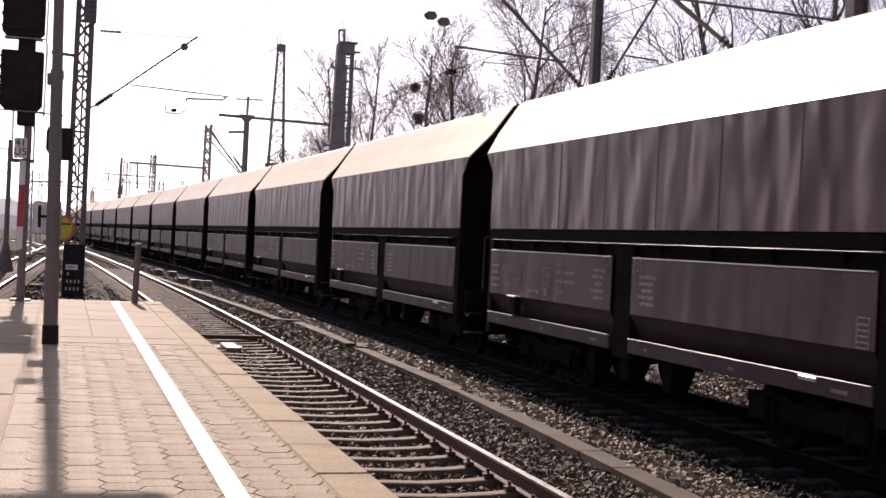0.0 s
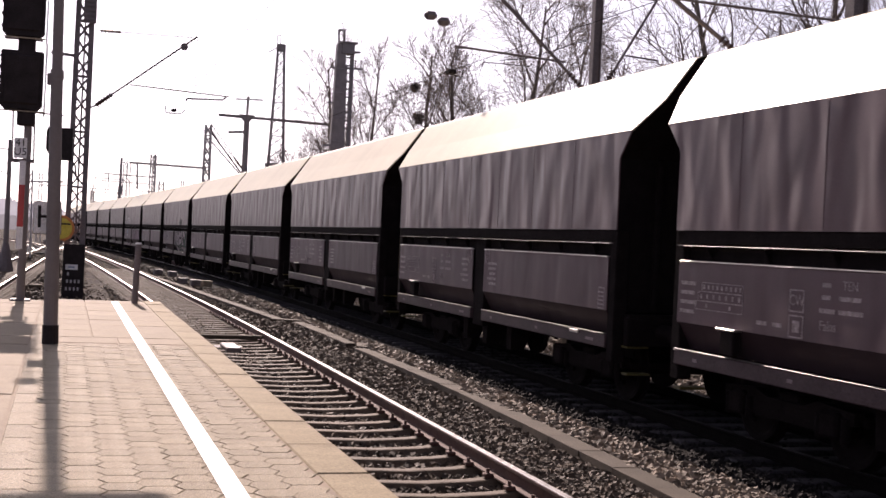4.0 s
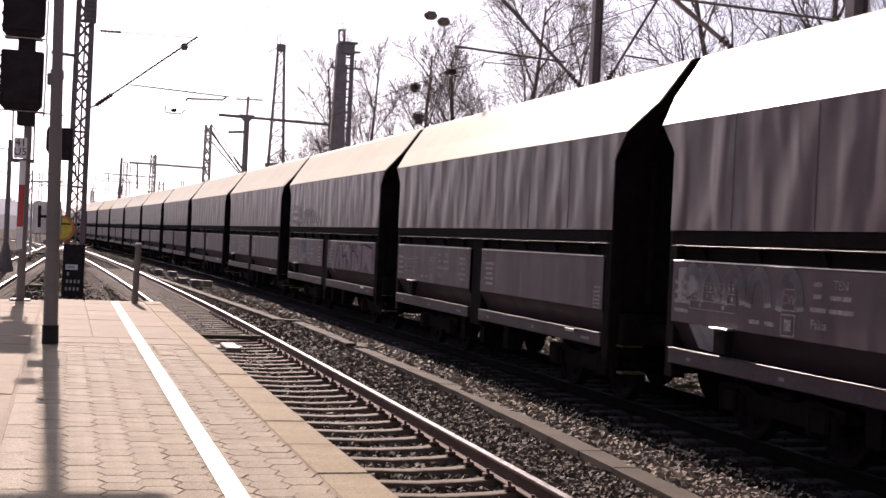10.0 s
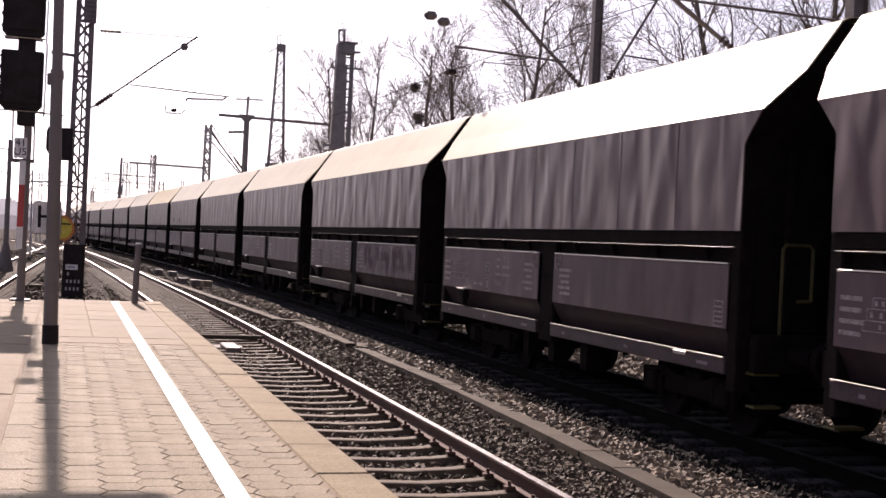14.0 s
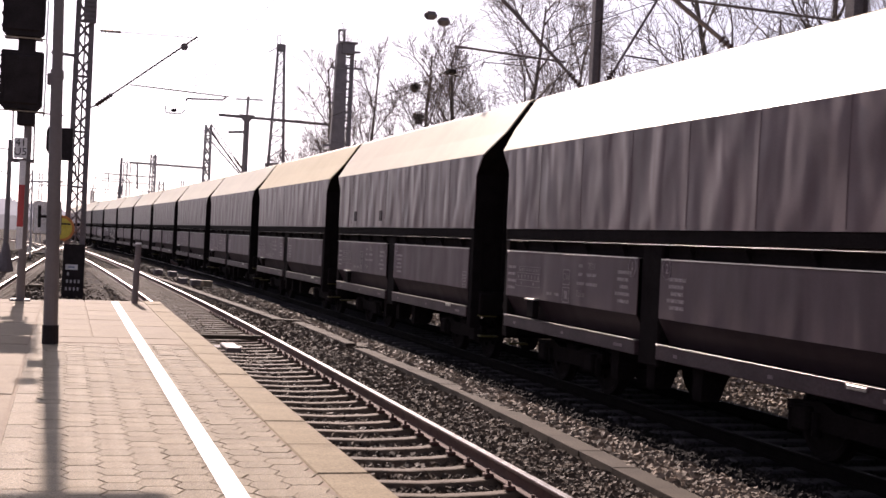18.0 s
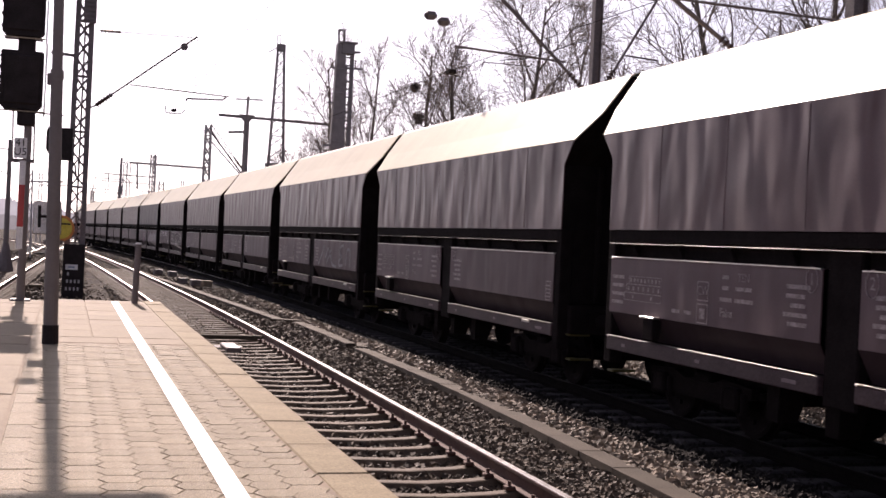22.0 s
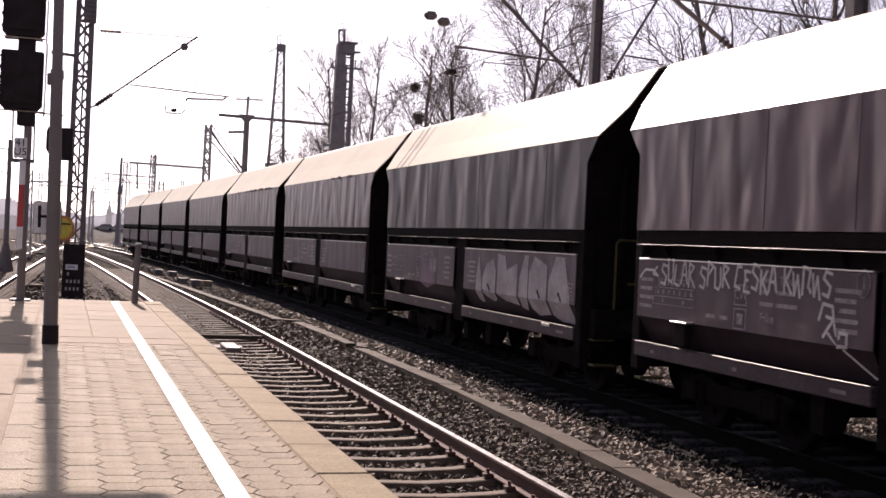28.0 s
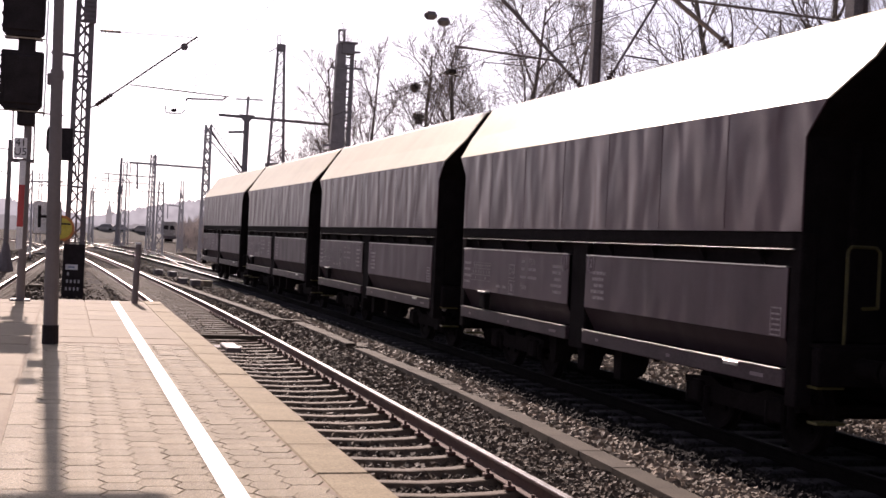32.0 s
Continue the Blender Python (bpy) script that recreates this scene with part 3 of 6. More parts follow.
stones("stone_shoulder", "stones heaped along the cable trough, coloured bright for sunlight",
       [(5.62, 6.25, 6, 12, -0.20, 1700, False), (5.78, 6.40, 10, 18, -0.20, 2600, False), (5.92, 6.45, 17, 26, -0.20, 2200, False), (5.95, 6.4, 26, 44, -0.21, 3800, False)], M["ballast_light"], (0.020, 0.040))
stones("coarse_ballast", "brown ballast of the station throat",
       [(-4.5, 1.5, 28, 110, -0.325, 5000, False), (1.5, 5.6, 50, 120, -0.31, 6000, False), (5.5, 16.0, 58, 130, -0.325, 7000, False)], M["ballast"], (0.025, 0.045))
stones("coal_ballast", "ballast under the train, coloured dark for its shade",
       [(6.3, 7.6, 8, 24, -0.275, 6500, True), (7.9, 9.2, 8, 30, -0.275, 2500, True)], M["ballast_shaded"], (0.014, 0.030))
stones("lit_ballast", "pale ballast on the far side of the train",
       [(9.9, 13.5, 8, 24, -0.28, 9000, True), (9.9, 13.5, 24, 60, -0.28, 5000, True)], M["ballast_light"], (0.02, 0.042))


# ---------------------------------------------------------------- the coal train
LENGTH, BODY = 12.54, 10.84
HB = BODY / 2
HW = 1.5


def wheelset(parent, y, label="dark steel wheelset"):
    g = Geo()
    g.tube((-0.95, 0, 0), (0.95, 0, 0), 0.08, n=10)
    for s in (-1, 1):
        rim = [(0.67, 0.30), (0.67, 0.488), (0.70, 0.49), (0.715, 0.462), (0.80, 0.455), (0.805, 0.40), (0.775, 0.36), (0.755, 0.15), (0.79, 0.14), (0.79, 0.09)]
        g.turned([(s * a, r) for a, r in rim], (0, 0, 0), n=24)
    for i in range(4):
        a = i * math.pi / 2
        for s in (-1, 1):
            g.tube((s * 0.765, 0.26 * math.cos(a), 0.26 * math.sin(a)), (s * 0.80, 0.26 * math.cos(a), 0.26 * math.sin(a)), 0.035, n=6)
    return part("wheelset", g, M["frame"], parent, label, at=(0, y, 0.46))


def bogie(parent, y):
    g = Geo()
    for s in (-1, 1):
        x0, x1 = sorted((s * 0.93, s * 1.05))
        g.add([(x, yy, z) for x in (x0, x1) for yy, z in ((-1.25, 0.62), (-1.25, 0.50), (-0.55, 0.36), (0.55, 0.36), (1.25, 0.50), (1.25, 0.62), (0.6, 0.66), (0.35, 0.58), (-0.35, 0.58), (-0.6, 0.66))],
              [tuple(range(10)), tuple(range(10, 20))[::-1]] + [(i, (i + 1) % 10, 10 + (i + 1) % 10, 10 + i) for i in range(10)])
        for yy in (-0.9, 0.9):
            xa, xb = sorted((s * 1.0, s * 1.13))
            g.box(xa, xb, yy - 0.15, yy + 0.15, 0.33, 0.60, 0.03)
            g.tube((s * 1.05, yy - 0.22, 0.30), (s * 1.05, yy - 0.22, 0.55), 0.055, n=8)
            g.tube((s * 1.05, yy + 0.22, 0.30), (s * 1.05, yy + 0.22, 0.55), 0.055, n=8)
    g.box(-1.0, 1.0, -0.2, 0.2, 0.40, 0.66, 0.02)
    for e in (-1.28, 1.28):
        g.box(-0.95, 0.95, e - 0.05, e + 0.05, 0.48, 0.58, 0.01)
    b = part("bogie", g, M["frame"], parent, "black two-axle bogie frame", at=(0, y, 0))
    for yy in (-0.9, 0.9):
        wheelset(b, yy)
    return b


def side_panel(outline, y0, y1, s, thick=0.02):
    """A folded sheet along y: (inset, z) or (inset, z, overhang) for the side towards the platform, mirrored by s."""
    g = Geo()
    pts, n = [], len(outline)
    flare = [q[2] if len(q) > 2 else 0.0 for q in outline]
    for off in (0, thick):
        for e, y in ((-1, y0), (1, y1)):
            pts += [(-s * (HW - q[0] - off), y + e * o, q[1]) for q, o in zip(outline, flare)]
    f = []
    for i in range(n - 1):
        f += [(i, i + 1, n + i + 1, n + i), (2 * n + i, 3 * n + i, 3 * n + i + 1, 2 * n + i + 1)]
        f += [(i, 2 * n + i, 2 * n + i + 1, i + 1), (n + i, n + i + 1, 3 * n + i + 1, 3 * n + i)]
    f += [(0, n, 3 * n, 2 * n), (n - 1, 3 * n - 1, 4 * n - 1, 2 * n - 1)]
    return g.add(pts, f)


def build_wagon(label="dark self-discharging coal hopper wagon with a dusty pale roof", side="side", roof="roof"):
    """Stands on the rail head, y along the train; the near end is at -y."""
    w = thing("coal_wagon", label, "freight wagon", group="wagons of the coal train")
    for s in (1, -1):
        # upper side, hip and roof slope; s = 1 is the side towards the platform
        part("side_wall", side_panel([(0, 2.40), (0.0, 3.34), (0.0, 3.39, 0.03), (0.0, 3.705, 0.335)], -HB, HB, s), M[side], w, "buckled dark side sheet with dust streaks")
        part("roof_flap", side_panel([(0.0, 3.71, 0.34), (0.30, 4.11, 0.64), (0.69, 4.665, 0.685), (0.76, 4.70, 0.69), (1.48, 4.78, 0.69)], -HB, HB, s, 0.025), M[roof], w, "sunlit dusty sloping roof sheet")
        part("waist_beam", Geo().box(*sorted((-s * (HW - 0.01), -s * (HW - 0.10))), -HB + 0.04, HB - 0.04, 2.235, 2.398, 0.012), M["frame"], w, "black waist beam")
        part("drip_rail", Geo().box(*sorted((-s * (HW + 0.02), -s * (HW - 0.06))), -HB + 0.10, HB - 0.10, 2.214, 2.219, 0.001), M["ledge"], w, "thin sunlit ledge")
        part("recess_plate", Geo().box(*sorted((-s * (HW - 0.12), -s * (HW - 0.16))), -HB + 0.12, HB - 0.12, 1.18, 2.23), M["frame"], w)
        for a, b, n in ((-HB + 0.20, -0.17, 4), (0.45, HB - 0.12, 4)):
            flap = part("flap", side_panel([(0.0, 1.31), (0.0, 2.02), (0.018, 2.035), (0.10, 2.04)], a, b, s, 0.015), M["panel"], w, "dusty grey discharge flap")
            part("flap_skirt", side_panel([(0.17, 0.99), (0.001, 1.309)], a, b, s, 0.015), M["skirt"], flap, "lower skirt of the flap folded inwards, darkened for shade and soot")
            part("flap_edge", Geo().box(*sorted((-s * (HW + 0.012), -s * (HW - 0.03))), a + 0.02, b - 0.02, 2.030, 2.043, 0.002), M["steel_bright"], flap, "bright upper edge")
            for i in range(n):
                y = a + (b - a) * (i + 0.5) / n
                part("hinge_rib", Geo().add([(-s * (HW - 0.11), y - 0.02, 2.03), (-s * (HW - 0.11), y + 0.02, 2.03), (-s * (HW - 0.02), y - 0.02, 2.19), (-s * (HW - 0.02), y + 0.02, 2.19),
                                             (-s * (HW - 0.11), y - 0.02, 2.22), (-s * (HW - 0.11), y + 0.02, 2.22)],
                                            [(0, 2, 4), (1, 5, 3), (0, 1, 3, 2), (2, 3, 5, 4), (0, 4, 5, 1)]), M["frame"], flap)
            sill = part("sill", Geo().box(*sorted((-s * (HW + 0.01), -s * (HW - 0.14))), a - 0.02, b + 0.02, 0.80, 0.985, 0.012), M["sill"], w, "grey lower sill with a glinting bright top")
            part("sill_ledge", Geo().box(*sorted((-s * (HW + 0.022), -s * (HW - 0.05))), a, b, 0.987, 0.994, 0.002), M["ledge"], sill, "thin bright ledge put in for the sun's glint")
            for i in range(3):
                y = a + 0.35 + (b - a - 0.9) * i / 2
                part("stencil", Geo().box(*sorted((-s * (HW + 0.013), -s * (HW + 0.011))), y, y + 0.10 + 0.16 * (i == 0), 0.865, 0.905), M["spray_haze"], sill)
        part("middle_post", Geo().box(*sorted((-s * (HW - 0.03), -s * (HW - 0.16))), -0.13, 0.41, 0.70, 2.23, 0.02), M["frame"], w, "black upright between the flaps")
        # lever on the far flap
        lever = part("lever_box", Geo().box(*sorted((-s * (HW + 0.07), -s * (HW - 0.03))), HB - 1.55, HB - 1.27, 1.02, 1.29, 0.015), M["frame"], w, "black latch lever with a bright cap")
        part("lever_cap", Geo().box(*sorted((-s * (HW + 0.09), -s * (HW - 0.01))), HB - 1.60, HB - 1.20, 1.292, 1.318, 0.006), M["steel_bright"], lever)
        part("grab_plate", Geo().box(*sorted((-s * (HW + 0.03), -s * (HW + 0.012))), -HB + 1.05, -HB + 1.35, 0.93, 0.975, 0.004), M["steel_bright"], w, "small bright grab plate")
    # lettering on the platform side: bars where it cannot be read
    x0, x1 = -HW - 0.004, -HW - 0.002
    rows = [("data_line", 5.05, 0.34, 1.78), ("data_line", 5.05, 0.34, 1.67), ("data_line", 5.03, 0.40, 1.56), ("data_line", 5.05, 0.34, 1.45),
            ("small_plate", 3.42, 0.20, 1.43), ("small_plate", 3.12, 0.18, 1.43), ("code_line", 2.28, 0.14, 1.88), ("code_line", 2.28, 0.14, 1.76),
            ("code_line", 1.90, 0.34, 1.76), ("code_line", 2.26, 0.26, 1.63), ("code_line", 1.88, 0.38, 1.63)]
    rows += [("test_line", 0.85 + 0.04 * (i % 2), 0.42 - 0.08 * (i % 3), 1.84 - 0.095 * i) for i in range(5)]
    rows += [("note_line", -0.62 + 0.03 * (i % 2), 0.44 - 0.07 * (i % 3), 1.80 - 0.085 * i) for i in range(5)]
    for name, y, width, z in rows:
        part(name, Geo().box(x0, x1, y - width / 2, y + width / 2, z - 0.022, z + 0.022), M["lettering"], w, "faded white lettering as bars")
    for ya, yb, za, zb, cells in ((3.82, 4.72, 1.70, 1.80, 9), (3.82, 4.80, 1.59, 1.695, 7), (3.82, 4.86, 1.49, 1.585, 2)):      # load table with ruled boxes
        grid = Geo()
        for z in (za, zb):
            grid.box(x0, x1, ya, yb, z - 0.004, z + 0.004)
        for y in (ya, yb):
            grid.box(x0, x1, y - 0.005, y + 0.005, za, zb)
        for i in range(cells):
            y = ya + (yb - ya) * (i + 0.5) / cells
            grid.box(x0, x1, y - 0.02, y + 0.02, za + 0.025, zb - 0.025)
        tagged(part("load_table", grid, M["lettering"], w, "ruled load table in faded white"), kind="stuff")
    for yc in (0.62, -0.34):
        ring = [(-HW - 0.003, yc + 0.10 * math.sin(i * math.pi / 9), 1.92 + 0.13 * math.cos(i * math.pi / 9)) for i in range(19)]
        tagged(part("number_ring", Geo().path(ring, 0.006, 4), M["lettering"], w), kind="stuff")
    for zc in (1.70, 1.44):
        square = Geo()
        for ya, yb, za, zb in ((2.65, 2.91, zc + 0.10, zc + 0.115), (2.65, 2.91, zc - 0.115, zc - 0.10), (2.65, 2.665, zc - 0.1, zc + 0.1), (2.895, 2.91, zc - 0.1, zc + 0.1)):
            square.box(x0, x1, ya, yb, za, zb)
        part("code_frame", square, M["lettering"], w, "square frame of faded lettering")
    part("code_mark", Geo().box(x0, x1, 2.72, 2.84, 1.38, 1.50), M["lettering"], w)
    for text, size, y, z in (("CW", 0.15, 2.78, 1.70), ("TEN", 0.13, 1.90, 1.88), ("Falns", 0.14, 2.24, 1.48), ("1", 0.17, 0.62, 1.92), ("2", 0.17, -0.34, 1.92)):
        letters("character", text, size, w, M["lettering"], pose(-HW - 0.003, y, z, 90, 0, -90))
    for y in (-3.9, -2.3, -0.75, 0.8, 2.4, 4.0):
        part("plate_seam", Geo().box(-HW - 0.005, -HW + 0.01, y - 0.008, y + 0.008, 2.42, 3.69, 0.002), M[side], w)
    frame = Geo()
    for y0, y1, z0, z1 in ((-HB + 0.28, -HB + 0.48, 1.60, 1.615), (-HB + 0.28, -HB + 0.48, 1.32, 1.335), (-HB + 0.28, -HB + 0.29, 1.335, 1.60), (-HB + 0.47, -HB + 0.48, 1.335, 1.60)):
        frame.box(x0, x1, y0, y1, z0, z1)
    for i in range(4):
        frame.box(x0, x1, -HB + 0.30, -HB + 0.46, 1.37 + 0.055 * i, 1.39 + 0.055 * i)
    tagged(part("inspection_grid", frame, M["lettering"], w, "faded white inspection grid"), kind="stuff")
    # ends: the walls' shade is put into their near-black colour
    rings = [(HW - 0.025, 1.30, 0.0), (HW - 0.025, 3.36, 0.0), (HW - 0.05, 3.70, 0.315), (HW - 0.33, 4.10, 0.61), (0.78, 4.66, 0.66)]
    for e in (-1, 1):
        g = Geo()
        pts = []
        for off in (0.02, 0.06):
            for x, z, o in rings:
                pts += [(-x, e * (HB + o - off), z), (x, e * (HB + o - off), z)]
        n = len(rings) * 2
        f = []
        for i in range(len(rings) - 1):
            f += [(2 * i, 2 * i + 1, 2 * i + 3, 2 * i + 2), (n + 2 * i, n + 2 * i + 2, n + 2 * i + 3, n + 2 * i + 1)]
            f += [(2 * i, 2 * i + 2, n + 2 * i + 2, n + 2 * i), (2 * i + 1, n + 2 * i + 1, n + 2 * i + 3, 2 * i + 3)]
        f += [(0, n, n + 1, 1), (n - 2, n - 1, 2 * n - 1, 2 * n - 2)]
        end = part("end_wall", g.add(pts, f), M["frame"], w, "end wall flaring out under the roof, coloured black for its shade")
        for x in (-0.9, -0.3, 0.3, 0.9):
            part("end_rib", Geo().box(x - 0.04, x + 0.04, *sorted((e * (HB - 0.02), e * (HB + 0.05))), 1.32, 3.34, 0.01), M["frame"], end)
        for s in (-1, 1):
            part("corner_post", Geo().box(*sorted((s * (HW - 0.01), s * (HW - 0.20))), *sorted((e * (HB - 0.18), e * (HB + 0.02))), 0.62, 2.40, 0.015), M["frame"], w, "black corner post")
            buf = part("buffer", Geo().turned([(0, 0.11), (0.38, 0.11), (0.38, 0.075), (0.56, 0.075), (0.56, 0.20), (0.60, 0.22), (0.62, 0.21)] if e > 0 else
                                              [(0, 0.11), (-0.38, 0.11), (-0.38, 0.075), (-0.56, 0.075), (-0.56, 0.20), (-0.60, 0.22), (-0.62, 0.21)],
                                              (s * 0.875, e * (HB + 0.23), 1.05), n=16, axis="y"), M["frame"], w, "round black buffer")
            part("foot_step", Geo().box(*sorted((s * (HW - 0.16), s * (HW - 0.50))), *sorted((e * (HB + 0.02), e * (HB + 0.20))), 0.47, 0.50, 0.005), M["yellow"], w, "yellow edged foot step")
            part("upper_step", Geo().box(*sorted((s * (HW - 0.14), s * (HW - 0.46))), *sorted((e * (HB + 0.02), e * (HB + 0.20))), 0.83, 0.86, 0.005), M["yellow"], w, "yellow edged upper step")
        part("headstock", Geo().box(-HW + 0.12, HW - 0.12, *sorted((e * (HB + 0.10), e * (HB + 0.235))), 0.86, 1.24, 0.015), M["frame"], w, "black headstock beam")
        part("coupler", Geo().box(-0.06, 0.06, *sorted((e * (HB + 0.2), e * (HB + 0.86))), 0.93, 1.05, 0.02), M["frame"], w, "black screw coupling")
        hose = [(0.3, e * (HB + 0.2), 1.0), (0.32, e * (HB + 0.45), 0.75), (0.25, e * (HB + 0.75), 0.62), (0.15, e * (HB + 0.85), 0.66)]
        part("brake_hose", Geo().path(hose, 0.025, 6), M["black"], w)
        part("end_platform", Geo().box(-HW + 0.15, HW - 0.15, *sorted((e * (HB - 0.05), e * (HB + 0.22))), 1.24, 1.28, 0.005), M["frame"], w)
        bogie(w, e * 3.62)
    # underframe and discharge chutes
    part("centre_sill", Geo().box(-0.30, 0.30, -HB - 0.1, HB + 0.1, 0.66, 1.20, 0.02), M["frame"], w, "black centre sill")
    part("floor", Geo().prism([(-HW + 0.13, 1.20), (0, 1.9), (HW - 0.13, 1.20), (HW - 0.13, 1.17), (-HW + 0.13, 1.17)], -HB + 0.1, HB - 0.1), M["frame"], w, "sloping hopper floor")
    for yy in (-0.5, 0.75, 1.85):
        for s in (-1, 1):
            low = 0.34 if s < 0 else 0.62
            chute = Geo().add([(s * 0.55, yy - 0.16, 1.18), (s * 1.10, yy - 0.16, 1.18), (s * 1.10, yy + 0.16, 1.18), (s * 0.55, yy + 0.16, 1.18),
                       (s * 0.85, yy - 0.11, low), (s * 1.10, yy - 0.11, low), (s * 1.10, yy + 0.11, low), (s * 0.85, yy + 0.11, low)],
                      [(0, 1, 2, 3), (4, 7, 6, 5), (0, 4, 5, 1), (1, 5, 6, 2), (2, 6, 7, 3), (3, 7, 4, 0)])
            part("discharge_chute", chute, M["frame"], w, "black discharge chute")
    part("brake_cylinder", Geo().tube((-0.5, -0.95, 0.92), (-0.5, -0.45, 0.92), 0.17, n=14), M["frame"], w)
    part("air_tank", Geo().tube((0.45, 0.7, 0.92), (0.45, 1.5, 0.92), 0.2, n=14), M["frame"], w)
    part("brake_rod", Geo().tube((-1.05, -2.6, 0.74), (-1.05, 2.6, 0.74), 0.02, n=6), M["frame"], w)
    return w


def add_handrail(w):
    """Yellow handrail of the brakeman's platform on the near end."""
    g = Geo()
    y = -HB - 0.16
    g.path([(-1.05, y, 1.27), (-1.05, y, 2.22), (-1.01, y, 2.27), (-0.72, y, 2.27), (-0.67, y, 2.22), (-0.67, y, 1.66), (-0.85, y, 1.65)], 0.018, 8)
    part("handrail", g, M["yellow"], w, "bent yellow tube handrail")
    part("step_plate", Geo().box(-HW + 0.18, -HW + 0.5, -HB - 0.22, -HB - 0.05, 0.90, 0.93, 0.006), M["yellow"], w, "yellow edged step plate")


N_WAGONS = 33
proto = build_wagon()
proto_dark = build_wagon("newer blue-black hopper wagon with smeared graffiti", "side_dark", "roof")
proto_ochre = build_wagon("dark coal hopper wagon with an ochre dusted roof", "side", "roof_ochre")
WAGONS = []
firsts = {}
for k in range(N_WAGONS):
    src = proto_dark if k == 6 else proto_ochre if k == 13 else proto
    if src.name in firsts:
        WAGONS.append(copy_thing(src, Matrix.Identity(4)))
    else:
        firsts[src.name] = True
        WAGONS.append(src)


for k in (3, 6, 10, 12, 13, 16, 18, 22, 25, 29):
    add_handrail(WAGONS[k])


def skin(z, over):
    """How far out the platform side lies at a height, plus a little."""
    return -HW + (max(0.0, (1.31 - z) / 0.32 * 0.17) if z < 2.1 else 0.0) - over


def patch(w, columns, mat, over, name="painted_patch"):
    """A sprayed area: columns of (y, lower z, upper z)."""
    g = Geo()
    for (ya, a0, a1), (yb, b0, b1) in zip(columns, columns[1:]):
        for lo, hi in ((0.99, 1.31), (1.31, 2.02), (2.42, 3.70)):
            q = [(ya, min(max(a0, lo), hi)), (yb, min(max(b0, lo), hi)), (yb, min(max(b1, lo), hi)), (ya, min(max(a1, lo), hi))]
            if q[2][1] - q[1][1] + q[3][1] - q[0][1] > 0.01:
                g.add([(skin(z, over), y, z) for y, z in q], [(0, 1, 2, 3)])
    if g.f:
        part(name, g, M[mat], w, "faded sprayed graffiti")


def stroke(w, pts, width, mat, over, name="painted_stroke"):
    """A sprayed line through (y, z) points."""
    g = Geo()
    for (ya, za), (yb, zb) in zip(pts, pts[1:]):
        d = Vector((yb - ya, zb - za))
        n = Vector((-d.y, d.x)).normalized() * (width / 2)
        e = d.normalized() * (width * 0.35)
        q = [(ya - e.x + n.x, za - e.y + n.y), (ya - e.x - n.x, za - e.y - n.y), (yb + e.x - n.x, zb + e.y - n.y), (yb + e.x + n.x, zb + e.y + n.y)]
        g.add([(skin(z, over), y, z) for y, z in q], [(0, 1, 2, 3)])
    tagged(part(name, g, M[mat], w, "faded sprayed graffiti"), kind="stuff")


def smooth_stroke(w, pts, width, mat, over):
    """A sprayed line rounded through its points."""
    fine = []
    for k in range(len(pts) - 1):
        a, b, c, d = pts[max(k - 1, 0)], pts[k], pts[k + 1], pts[min(k + 2, len(pts) - 1)]
        for i in range(4):
            t = i / 4
            fine.append(tuple(0.5 * (2 * b[j] + (c[j] - a[j]) * t + (2 * a[j] - 5 * b[j] + 4 * c[j] - d[j]) * t * t + (3 * b[j] - a[j] - 3 * c[j] + d[j]) * t ** 3) for j in (0, 1)))
    fine.append(pts[-1])
    keep = width / 2 + 0.01
    fine = [(y, min(max(z, 0.99 + keep * 0.2), 2.02 - keep * 0.6) if z < 2.1 else z) for y, z in fine]
    stroke(w, fine, width, mat, over)


def scribble(w, y, z, width, height, count, line, mat, seed):
    """A row of angular, unreadable sprayed letters running towards -y."""
    rng = random.Random(seed)
    step = width / count
    for i in range(count):
        y0 = y - step * i
        pts = [(y0 - step * rng.uniform(0.05, 0.85), z + height * (k % 2 + rng.uniform(-0.25, 0.25) * (1 if k % 2 else 1))) for k in range(rng.randint(3, 5))]
        pts = [(a, min(max(b, z), z + height)) for a, b in pts]
        stroke(w, pts, line, mat, 0.006)


